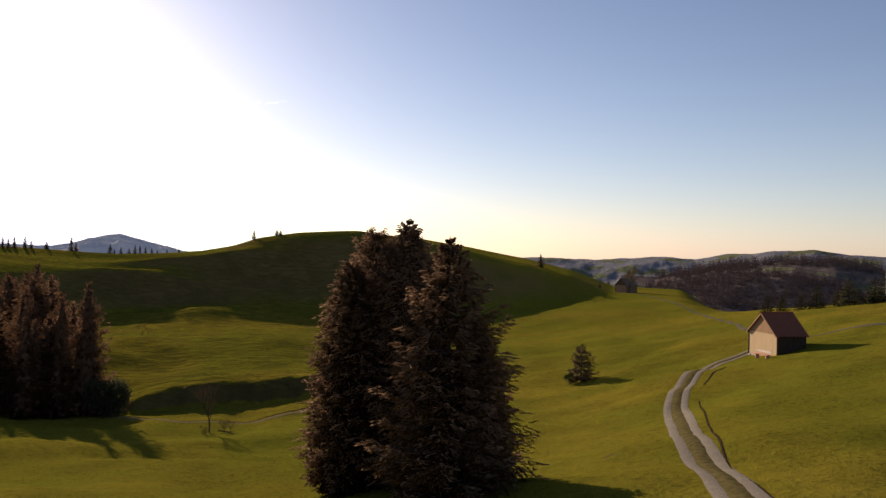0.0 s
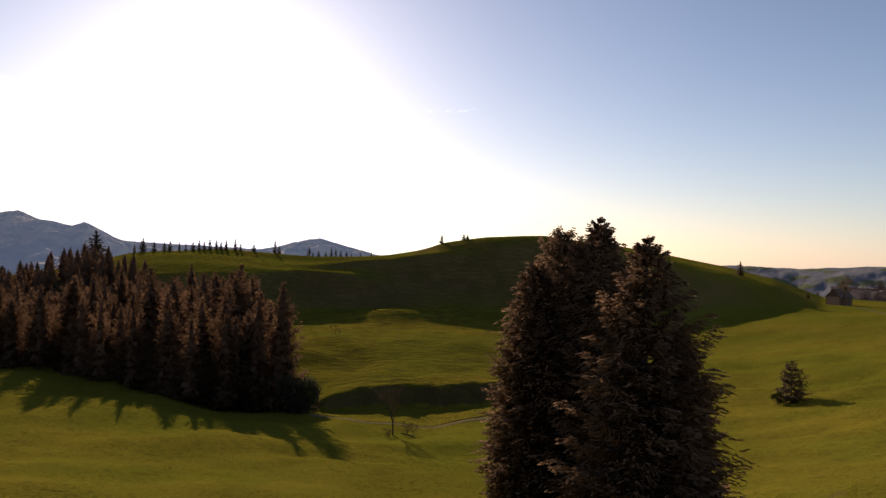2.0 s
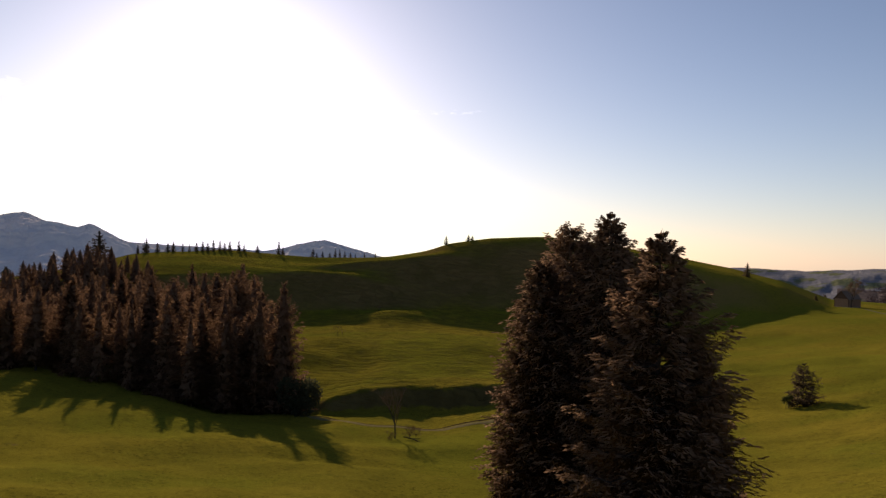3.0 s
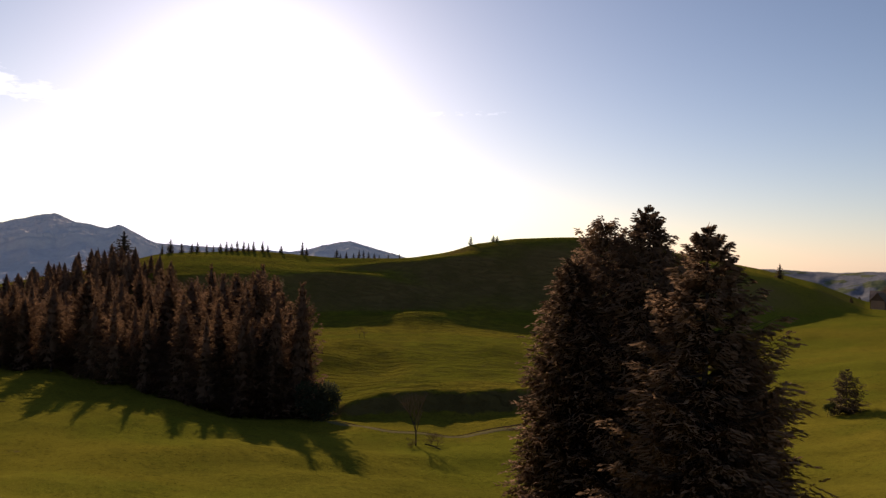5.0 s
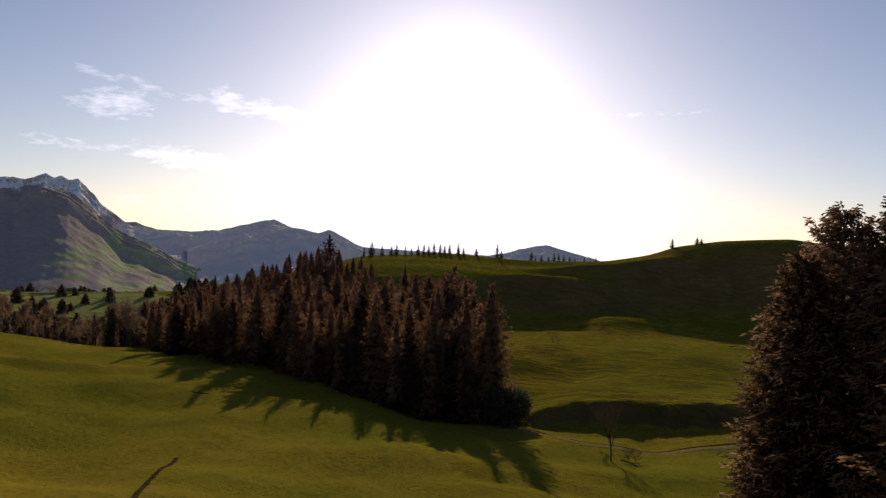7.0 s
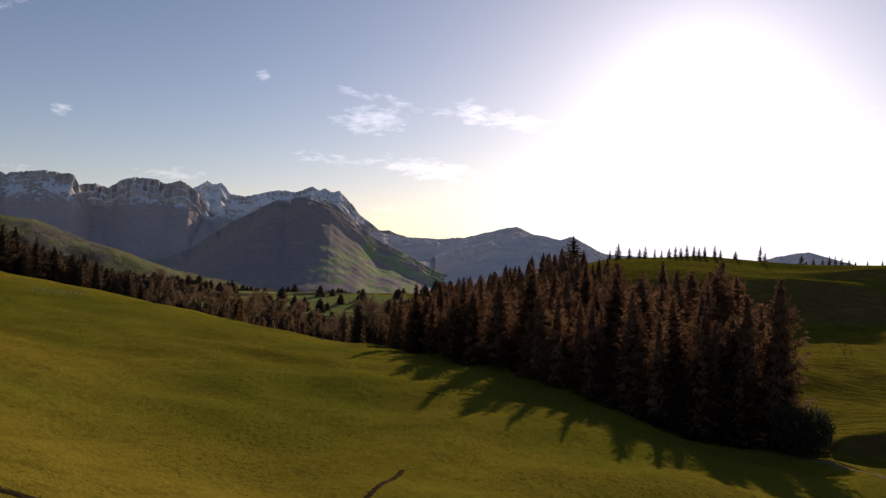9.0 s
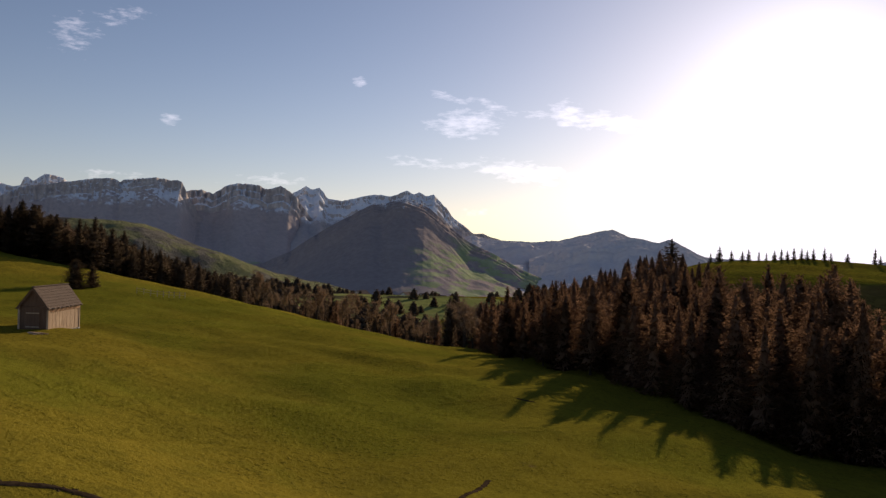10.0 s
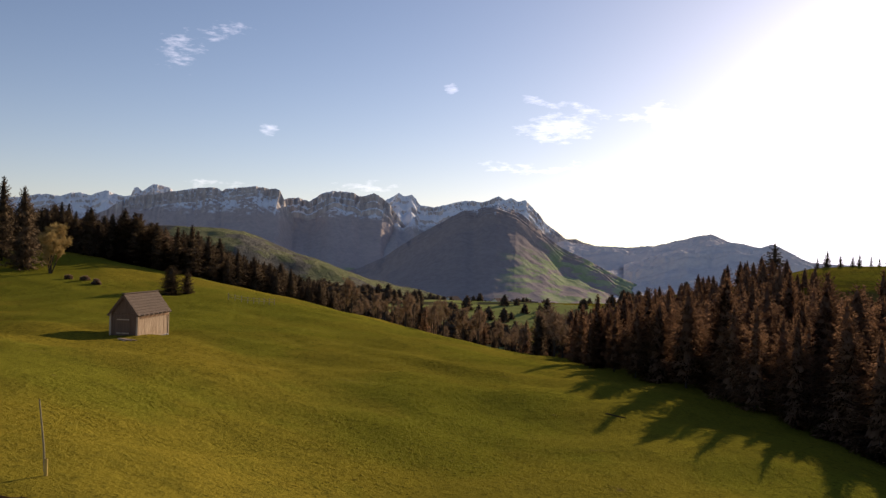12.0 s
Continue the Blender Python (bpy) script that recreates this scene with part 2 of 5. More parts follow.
def valley_material():
    s = Shader("valley_floor", 1.0, spec=0.0)
    n2 = s.noise(0.04, 5, 0.65)
    wood = s.mix(s.step(n2, 0.4, 0.65), (0.045, 0.05, 0.03), (0.10, 0.085, 0.05))
    field = s.mix(s.step(n2, 0.35, 0.65), (0.190, 0.215, 0.060), (0.260, 0.265, 0.095))
    s.colour(s.mix(s.step(s.noise(0.013, 5, 0.6, stretch=(1.0, 0.8, 1.0)), 0.50, 0.53), field, wood))
    return s.bump(s.noise(0.08, 5, 0.7), 0.5, 3.0).mat


def needle_material(name, dark, light, warm, through=0.38):
    s = Shader(name, 1.0, spec=0.0)
    tone = s.math("ADD", s.math("MULTIPLY", s.island(), 0.5), s.math("MULTIPLY", s.chance(), 0.5))
    c = s.mix(tone, dark, light)
    c = s.mix(s.math("MULTIPLY", s.step(s.noise(0.9, 3), 0.5, 0.7), 0.6), c, warm)
    s.colour(c)
    glow = s.nodes.new("ShaderNodeBsdfTranslucent")
    s.links.new(c, glow.inputs[0])
    mixed = s.nodes.new("ShaderNodeMixShader")
    mixed.inputs[0].default_value = through
    s.links.new(s.bsdf.outputs[0], mixed.inputs[1])
    s.links.new(glow.outputs[0], mixed.inputs[2])
    s.links.new(mixed.outputs[0], s.nodes["Material Output"].inputs[0])
    return s.mat


def bark_material(name, a, b):
    s = Shader(name, 1.0, spec=0.0)
    n = s.noise(6.0, 5, 0.65, at=s.own(), stretch=(1, 1, 0.25))
    s.colour(s.mix(s.step(n, 0.35, 0.65), a, b))
    return s.bump(n, 0.7, 0.04).mat


def wood_material(name, a, b, grey, board=0.18):
    """Weathered boards: streaks along the height, each board with its own tone."""
    s = Shader(name, 1.0, spec=0.0)
    own = s.own()
    streak = s.noise(3.0, 6, 0.65, at=own, stretch=(3.0, 3.0, 0.25))
    c = s.mix(s.step(streak, 0.3, 0.7), a, b)
    c = s.mix(s.math("MULTIPLY", s.island(), 0.55), c, grey)
    c = s.mix(s.math("MULTIPLY", s.step(s.noise(1.1, 4, at=own), 0.55, 0.75), 0.45), c, grey)
    s.colour(c)
    return s.bump(streak, 0.5, 0.02).mat


def gravel_material():
    s = Shader("track_gravel", 1.0, spec=0.0)
    n, f = s.noise(0.8, 5), s.noise(14.0, 4, 0.7)
    c = s.mix(s.step(f, 0.35, 0.7), (0.20, 0.165, 0.130), (0.34, 0.285, 0.228))
    c = s.mix(s.math("MULTIPLY", s.step(n, 0.5, 0.7), 0.6), c, (0.30, 0.255, 0.19))
    s.colour(c)
    return s.bump(f, 0.6, 0.05).mat


def earth_material(name="bare_earth", a=(0.032, 0.021, 0.013), b=(0.075, 0.049, 0.029)):
    s = Shader(name, 1.0, spec=0.0)
    n = s.noise(3.0, 6, 0.7)
    s.colour(s.mix(s.step(n, 0.35, 0.65), a, b))
    return s.bump(n, 0.4, 0.06).mat


def plain(name, rgb, rough=0.7, vary=0.25):
    s = Shader(name, rough)
    n = s.noise(4.0, 5, 0.6)
    s.colour(s.mix(n, tuple(v * (1 - vary) for v in rgb), tuple(min(1, v * (1 + vary)) for v in rgb)))
    return s.bump(n, 0.3, 0.02).mat


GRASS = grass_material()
# mountain base colours lifted well above real woods to stand in for haze
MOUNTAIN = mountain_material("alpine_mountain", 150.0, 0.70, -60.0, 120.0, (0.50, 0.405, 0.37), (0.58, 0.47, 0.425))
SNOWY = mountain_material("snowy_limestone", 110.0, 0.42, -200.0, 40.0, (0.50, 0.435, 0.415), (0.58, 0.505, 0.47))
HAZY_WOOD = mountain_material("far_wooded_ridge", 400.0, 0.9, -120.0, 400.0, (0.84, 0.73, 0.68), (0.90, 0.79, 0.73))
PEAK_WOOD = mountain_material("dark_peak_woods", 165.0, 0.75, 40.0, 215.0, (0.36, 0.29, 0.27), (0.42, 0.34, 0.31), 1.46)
VALLEY = valley_material()
HILLS = hill_material("leafless_hill_woods", (0.130, 0.102, 0.100), (0.200, 0.155, 0.140))
# spur and far hills greyed in their base colours to imitate haze
SPUR_PASTURE = hill_material("pasture_spur", (0.150, 0.138, 0.118), (0.215, 0.195, 0.160), 0.45)
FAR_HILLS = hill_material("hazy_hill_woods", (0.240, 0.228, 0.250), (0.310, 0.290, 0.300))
# spruce and larch tones raised to paint in lens glare; NEEDLE_DEEP stays darker
NEEDLE = needle_material("spruce_needles", (0.230, 0.140, 0.092), (0.420, 0.258, 0.165), (0.520, 0.318, 0.198), 0.45)
NEEDLE_FAR = needle_material("wood_spruce_needles", (0.245, 0.137, 0.082), (0.310, 0.172, 0.102), (0.330, 0.178, 0.100), 0.38)
LARCH = needle_material("budding_twigs", (0.300, 0.168, 0.098), (0.385, 0.214, 0.122), (0.400, 0.220, 0.122), 0.38)
TWIG = needle_material("bare_twigs", (0.190, 0.118, 0.072), (0.320, 0.215, 0.135), (0.270, 0.200, 0.100))
NEEDLE_DEEP = needle_material("dark_forest_needles", (0.115, 0.084, 0.056), (0.170, 0.120, 0.078), (0.215, 0.138, 0.086), 0.28)
HILL_TWIG = needle_material("far_leafless_crowns", (0.138, 0.098, 0.092), (0.166, 0.118, 0.108), (0.155, 0.112, 0.095), 0.1)
# gold of the low sun put into the twig colour
SUNLIT_TWIG = needle_material("golden_twigs", (0.320, 0.215, 0.085), (0.520, 0.370, 0.150), (0.440, 0.330, 0.115))
YOUNG = needle_material("young_leaves", (0.110, 0.120, 0.030), (0.200, 0.190, 0.050), (0.170, 0.130, 0.040))
BUSH = needle_material("dense_bush_leaves", (0.047, 0.051, 0.027), (0.101, 0.094, 0.047), (0.118, 0.088, 0.047))
BARK = bark_material("spruce_bark", (0.045, 0.033, 0.026), (0.090, 0.066, 0.050))
BARK_GREY = bark_material("grey_bark", (0.050, 0.038, 0.028), (0.095, 0.074, 0.056))
BOARD_NEW = wood_material("pale_larch_boards", (0.68, 0.46, 0.26), (0.80, 0.58, 0.36), (0.60, 0.45, 0.30))
BOARD_MID = wood_material("sun_browned_boards", (0.40, 0.230, 0.130), (0.54, 0.335, 0.200), (0.34, 0.22, 0.15))
# brown boards darkened to paint in the shade on the barn's side
BOARD_DARK = wood_material("tarred_brown_boards", (0.050, 0.030, 0.020), (0.090, 0.058, 0.040), (0.060, 0.046, 0.038))
# weathered boards, paled and warmed to paint in low sun on the wall
BOARD_GREY = wood_material("silvered_boards", (0.45, 0.300, 0.195), (0.74, 0.555, 0.385), (0.28, 0.195, 0.13))
# gable boards darkened to paint in the shade on that end
BOARD_GABLE = wood_material("shaded_gable_boards", (0.150, 0.085, 0.052), (0.235, 0.140, 0.088), (0.17, 0.11, 0.08))
ROOF_RED = wood_material("red_brown_roof_tiles", (0.245, 0.080, 0.050), (0.340, 0.125, 0.080), (0.19, 0.08, 0.058))
ROOF_BROWN = wood_material("weathered_shingles", (0.165, 0.115, 0.085), (0.260, 0.195, 0.150), (0.130, 0.105, 0.090))
CLOD = earth_material("crumbled_earth", (0.050, 0.032, 0.018), (0.120, 0.082, 0.042))
GRAVEL, EARTH = gravel_material(), earth_material()
DRY = earth_material("dry_grass", (0.085, 0.066, 0.026), (0.16, 0.125, 0.050))
PALE_GRASS = earth_material("bleached_grass", (0.150, 0.118, 0.045), (0.215, 0.170, 0.075))
PATH_EARTH = earth_material("trodden_path", (0.115, 0.098, 0.055), (0.175, 0.150, 0.090))
STONE = plain("pale_stone", (0.40, 0.38, 0.34))
POLE = plain("yellow_pole_paint", (0.62, 0.42, 0.10), 0.6)
RED = plain("faded_red_paint", (0.74, 0.30, 0.22), 0.9)
BENCH_PALE = plain("pale_bench_paint", (0.78, 0.66, 0.58), 0.9)
POLE_WOOD = plain("peeled_pole_wood", (0.42, 0.33, 0.19), 0.9)
FENCE_WOOD = plain("grey_fence_wood", (0.42, 0.34, 0.25))

# ---------- helpers for things ----------


def thing(name, label, category, at=(0, 0, 0), turn=0.0, group="", kind=""):
    ob = new(name)
    ob.matrix_world = pose(*at, 0, 0, turn)
    return tagged(ob, label, category, group, kind)


def mesh_of(name, verts, faces, material, smooth=False):
    me = bpy.data.meshes.new(name)
    if isinstance(verts, np.ndarray):
        verts = verts.tolist()
    me.from_pydata(verts, [], faces)
    me.materials.append(material)
    if smooth:
        me.shade_smooth()
    return me


def mesh_arrays(name, verts, quads, material, smooth=True):
    """A mesh from arrays of places and of four-cornered faces."""
    me = bpy.data.meshes.new(name)
    me.vertices.add(len(verts))
    me.vertices.foreach_set("co", np.asarray(verts, np.float32).ravel())
    k = quads.shape[1]
    me.loops.add(quads.size)
    me.loops.foreach_set("vertex_index", quads.astype(np.int32).ravel())
    me.polygons.add(len(quads))
    me.polygons.foreach_set("loop_start", np.arange(0, quads.size, k, dtype=np.int32))
    me.update(calc_edges=True)
    me.materials.append(material)
    if smooth:
        me.shade_smooth()
    return me


def part(name, data, parent, label=""):
    ob = new(name, data)
    ob.parent = parent
    if label:
        tagged(ob, label)
    return ob


def boxes(bm, items):
    """Adds boxes given as (centre, size, turn about z)."""
    for (cx, cy, cz), (sx, sy, sz), turn in items:
        m = pose(cx, cy, cz, 0, 0, turn) @ Matrix.Diagonal((sx, sy, sz, 1))
        bmesh.ops.create_cube(bm, size=1, matrix=m)


def bm_mesh(name, bm, material, bevel=0.0):
    if bevel:
        bmesh.ops.bevel(bm, geom=bm.edges[:], offset=bevel, segments=1, affect="EDGES")
    me = bpy.data.meshes.new(name)
    bm.to_mesh(me)
    bm.free()
    me.materials.append(material)
    return me


# ---------- the lie of the land ----------
# bumps and dips fitted so the ground suits the camera's view: x, y, rise, spread
MEADOW = [(25, 45, 1.9, 22), (14, 44, -2.1, 19), (15, 66, 2.9, 29), (12, 34, 1.5, 15), (16, 34, 0.5, 16), (-29, 68, 1.9, 30), (-29, 48, 1.0, 22), (-19, 55, -1.9, 23), (-12, 57, -2.2, 23), (-35, 48, 1.6, 21), (-32, 53, 0.6, 22), (-24, 69, 1.0, 26), (-4, 45, -3.3, 19), (1, 41, 3.4, 17), (-40, 27, 4.3, 14), (-63, 39, -6.2, 22), (-44, 32, -4.0, 14), (-47, 43, -4.3, 17), (-60, 30, 7.4, 20)]
BENCH = [(-204, 31, 1.6, 50), (-184, 33, -0.7, 50), (-201, 42, -0.2, 50), (-269, 63, 20.0, 109), (-137, 33, -12.1, 52), (-161, 41, -1.7, 45), (-190, 50, 1.4, 50), (-305, 87, 13.0, 126), (-150, 47, -3.1, 59), (-174, 57, 7.5, 45), (-301, 106, 3.3, 126), (-84, 30, 4.2, 30), (-143, 56, 0.1, 57), (-295, 125, -6.3, 126), (-86, 38, 0.2, 28), (-138, 65, 3.4, 55), (-223, 116, 0.3, 60), (-131, 72, 4.3, 54), (-84, 50, 1.6, 32), (-223, 138, -26.8, 101), (-108, 67, 9.4, 44), (-119, 82, 3.0, 51), (-194, 147, 9.7, 60), (-68, 54, -6.9, 26), (-206, 42, 2.0, 13)]
RIDGES = [(-108, 93, -2.5, 50), (-151, 139, 0.4, 50), (-196, 184, -23.0, 70), (-63, 60, 3.0, 33), (-94, 91, -1.7, 51), (-101, 99, -5.7, 49), (-230, 249, -14.5, 70), (-58, 63, 2.6, 25), (-86, 94, -2.0, 50), (-59, 67, 2.7, 34), (-68, 81, -2.6, 34), (-68, 92, -2.7, 44), (-249, 338, 11.0, 110), (-200, 275, 13.8, 80), (-169, 233, 17.8, 55), (-222, 356, 1.9, 110), (-179, 289, 11.2, 80), (-55, 89, -2.6, 39), (-151, 245, 9.5, 55), (-38, 69, 3.3, 32), (-198, 370, -5.7, 110), (-160, 300, 1.4, 80), (-135, 255, -2.3, 55), (-42, 86, 2.3, 30)]
VALLEYS = [(-172, 383, -8.8, 110), (-139, 310, -8.0, 80), (-117, 263, -7.5, 55), (-50, 125, 15.4, 40), (-84, 210, 4.6, 50), (-146, 394, -5.3, 110), (-118, 319, -10.4, 80), (-99, 270, -2.4, 55), (-60, 164, 1.7, 71), (-37, 102, -4.2, 25), (-34, 94, -5.4, 20), (-31, 89, 0.5, 25), (-103, 324, -7.3, 80), (-127, 400, -0.1, 110), (-87, 275, 3.4, 55), (-74, 235, -5.9, 45), (-30, 104, -2.0, 25), (-21, 75, -0.6, 25), (-26, 97, 5.1, 20), (-39, 165, -1.9, 69), (-25, 107, -1.2, 25), (-55, 240, 6.5, 45), (-120, 560, 26.4, 130), (-60, 282, 7.0, 55)]
FLANKS = [(-87, 411, 9.7, 110), (-70, 333, 3.9, 80), (-18, 91, -9.0, 25), (-20, 111, -2.2, 25), (-17, 100, 7.7, 20), (-65, 415, 10.6, 110), (-38, 243, 5.1, 45), (-52, 336, 6.4, 80), (-44, 285, 3.8, 55), (-29, 287, -0.3, 55), (-34, 338, 4.3, 80), (-42, 418, 7.6, 110), (-14, 246, -2.5, 45), (-13, 288, -2.8, 55), (-15, 340, 0.1, 80), (-18, 420, 2.0, 110), (3, 288, -2.9, 55), (4, 340, -5.4, 80), (5, 420, -1.7, 110), (20, 245, -1.9, 45), (20, 239, -13.9, 101), (40, 470, -62.5, 130), (40, 418, 1.6, 110), (28, 287, -3.3, 55)]
SLOPES = [(33, 338, -6.8, 80), (17, 144, -4.9, 61), (27, 213, -12.7, 90), (43, 285, -1.3, 55), (51, 336, -1.1, 80), (63, 415, 11.8, 110), (36, 237, -11.9, 101), (37, 243, 12.2, 45), (18, 104, -4.9, 44), (77, 413, 20.2, 110), (53, 283, 1.1, 55), (63, 334, 4.0, 80), (67, 292, 24.4, 126), (35, 136, 0.9, 59), (22, 75, -3.0, 33), (76, 259, 10.3, 113), (68, 188, 2.8, 84), (34, 85, -1.0, 38), (62, 137, 3.4, 63), (57, 117, 4.6, 55), (72, 132, 4.0, 63), (43, 77, 4.9, 37)]
LAND = np.array(MEADOW + BENCH + RIDGES + VALLEYS + FLANKS + SLOPES, float)

BANK = [(-41, 96), (-34, 99), (-28, 101), (-22, 102), (-17, 103), (-10, 104)]
# height of the hill's scarp by azimuth
SCARP = [(-46, 0.0), (-40, 8.0), (-34, 13.9), (-28, 15.3), (-22, 15.2), (-18, 16.7), (-14, 19.4), (-10, 22.6), (-6, 24.6), (-2, 23.3), (2, 19.9), (6, 15.2), (9, 10.1), (12, 2.4), (16, 0.0)]
# knolls and hollows on the bench: x, y, rise, half widths
KNOLLS = [(*(-65.6, 220.8), 2.2, 13, 7), (*(-50.4, 224.8), 1.5, 16, 6), (*(-160.0, 300.9), 2.0, 26, 12), (*(-111.2, 290.6), 1.6, 30, 8), (*(-88.1, 261.6), 2.6, 26, 5), (*(-91.2, 245.6), 2.2, 22, 4.5), (*(-67.2, 265.6), 1.6, 18, 4.5)]


def land(x, y, relief=True):
    """Height of the ground."""
    x, y = np.asarray(x, float), np.asarray(y, float)
    r = np.hypot(x, y)
    z = -13 - 0.062 * np.maximum(0, r - 150) - 0.03 * np.maximum(0, r - 1200)
    for bx, by, rise, spread in LAND:
        z = z + rise * np.exp(-((x - bx) ** 2 + (y - by) ** 2) / (2 * spread * spread))
    # the scarp of the big hill
    az = np.degrees(np.arctan2(x, y))
    u = np.clip((r - 246) / 42, 0, 1)
    u = u - np.sin(2 * math.pi * u) / (2 * math.pi) * 0.55
    # towards the wood only its foot is steep; above it the pasture rises gently in steps
    foot = np.clip((r - 246) / 22, 0, 1)
    rest = np.clip((r - 262) / 62, 0, 1)
    stepped = 0.60 * foot * foot * (3 - 2 * foot) + 0.40 * (rest - 0.55 * np.sin(6 * math.pi * rest + 0.05 * x) / (6 * math.pi))
    west = np.clip((-12.5 - az) / 4.5, 0, 1)
    u = u + west * west * (3 - 2 * west) * (stepped - u)
    z = z + np.interp(az, [p[0] for p in SCARP], [p[1] for p in SCARP]) * u
    # beyond the crest on the far side of the barn the meadow falls away
    side = np.clip((az - 16.0) / 5.0, 0, 1) * np.clip((60 - az) / 20, 0, 1)
    over = np.clip(r - 190, 0, 170)
    z = z - side * side * (3 - 2 * side) * 0.13 * over * over / (over + 14)
    # the steep bank above the brook
    line = np.interp(x, [p[0] for p in BANK], [p[1] for p in BANK]) + 0.5 * np.sin(0.9 * x) + 0.35 * np.sin(2.3 * x + 1.0)
    ends = 1 / (1 + np.exp(np.clip(-(x - BANK[0][0] - 2) / 2.5, -60, 60))) / (1 + np.exp(np.clip((x - BANK[-1][0] - 6) / 5, -60, 60)))
    u = np.clip((y - line) / 3.6 + 0.5, 0, 1)
    z = z + ends * np.interp(x, [-40, -12], [2.5, 2.6]) * u * u * (3 - 2 * u) * np.exp(-np.clip(y - line - 5, 0, 400) / 45)
    if relief:
        for kx, ky, rise, rx, ry in KNOLLS:
            z = z + rise * np.exp(-((x - kx) / rx) ** 2 - ((y - ky) / ry) ** 2)
        fade = 0.95 * np.clip(1.6 - r / 190, 0, 1)
        for k, (wave, size) in enumerate(((29.0, 0.36), (17.0, 0.22), (10.0, 0.07))):
            f = 2 * math.pi / wave
            u, v = x * math.cos(k * 1.1) + y * math.sin(k * 1.1), y * math.cos(k * 1.1) - x * math.sin(k * 1.1)
            z = z + size * fade * np.sin(f * u + 1.9 * np.sin(0.63 * f * v + k)) * np.cos(0.8 * f * v + 1.6 * np.sin(0.57 * f * u + 2.0 * k))
    return z


def ground_at(x, y):
    return float(land(x, y))


def away(az, dist, centre=(0.0, 0.0)):
    return centre[0] + dist * math.sin(radians(az)), centre[1] + dist * math.cos(radians(az))


# one sheet of ground out to the horizon, finest where the walk looks
az_seen = np.arange(-98, 40.01, 0.28)
az_rest = np.arange(43, 261, 3.0)
az_all = np.radians(np.concatenate([az_seen, az_rest]))
rings = np.concatenate([[0.4, 1.2, 2.2, 3.3, 4.2], 5.0 * 1.017 ** np.arange(0, 450), np.arange(90.3, 118, 0.9), np.arange(240.4, 330, 1.9)])
rings = np.unique(np.round(rings, 1))
rings = rings[rings < 4900]
A, R = np.meshgrid(az_all, rings)
gx, gy = R * np.sin(A), R * np.cos(A)
gz = land(gx, gy)
n_r, n_a = A.shape
verts = np.stack([gx.ravel(), gy.ravel(), gz.ravel()], -1)
i, j = np.meshgrid(np.arange(n_r - 1), np.arange(n_a), indexing="ij")
jn = (j + 1) % n_a
quads = np.stack([i * n_a + j, (i + 1) * n_a + j, (i + 1) * n_a + jn, i * n_a + jn], -1).reshape(-1, 4)[:, ::-1]
meadow_end = np.where(np.degrees(A[:-1, :]) < -49 + 3 * np.sin(R[:-1, :] * 0.05), 235 + 30 * np.sin(A[:-1, :] * 37), 480).ravel()
near_quads = quads[R[:-1, :].ravel() < meadow_end]
far_quads = quads[R[:-1, :].ravel() >= meadow_end]
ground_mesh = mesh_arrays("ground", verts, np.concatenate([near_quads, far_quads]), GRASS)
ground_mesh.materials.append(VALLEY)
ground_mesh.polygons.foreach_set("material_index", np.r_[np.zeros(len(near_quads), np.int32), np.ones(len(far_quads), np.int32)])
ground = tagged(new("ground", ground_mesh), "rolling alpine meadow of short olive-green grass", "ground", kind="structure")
# the small patch under the start of the sheet
bm = bmesh.new()
bmesh.ops.create_circle(bm, cap_ends=True, segments=40, radius=0.45, matrix=Matrix.Translation((0, 0, ground_at(0, 0) + 0.02)))
tagged(new("ground_patch", bm_mesh("ground_patch", bm, GRASS)), "short meadow grass under the flight's start", "ground", kind="structure")


def gradient_noise(x, y, seed=0):
    """Smooth noise over arrays of places, about -0.7 to 0.7."""
    i, j = np.floor(x).astype(np.int64), np.floor(y).astype(np.int64)
    u, v = x - i, y - j

    def corner(di, dj):
        h = ((i + di) * 374761393 + (j + dj) * 668265263 + seed * 974634777) & 0xFFFFFFFF
        h = ((h ^ (h >> 13)) * 1274126177) & 0xFFFFFFFF
        w = ((h ^ (h >> 16)) & 0xFFFF) * (2 * math.pi / 65536)
        return np.cos(w) * (u - di) + np.sin(w) * (v - dj)

    su, sv = u * u * u * (u * (u * 6 - 15) + 10), v * v * v * (v * (v * 6 - 15) + 10)
    low = corner(0, 0) * (1 - su) + corner(1, 0) * su
    high = corner(0, 1) * (1 - su) + corner(1, 1) * su
    return low * (1 - sv) + high * sv


def fractal(x, y, seed=0, octaves=5, ridged=False):
    x, y = np.asarray(x, float), np.asarray(y, float)
    total, amp = 0.0, 1.0
    for k in range(octaves):
        v = gradient_noise(x + 17.3 * k, y - 9.1 * k, seed + k)
        total = total + amp * ((1 - 2.6 * np.abs(v)) if ridged else v)
        amp, x, y = amp * 0.52, x * 2.07, y * 2.07
    return total


def polar_mesh(name, az, radii, heights, material):
    """A sheet over rows of radii (near to far) and columns of azimuth."""
    s, c = np.sin(np.radians(az)), np.cos(np.radians(az))
    verts = np.stack([radii * s, radii * c, heights], -1)
    m, n = verts.shape[:2]
    i, j = np.meshgrid(np.arange(m - 1), np.arange(n - 1), indexing="ij")
    q = np.stack([i * n + j, i * n + j + 1, (i + 1) * n + j + 1, (i + 1) * n + j], -1).reshape(-1, 4)
    return mesh_arrays(name, verts.reshape(-1, 3), q, material, smooth=True)


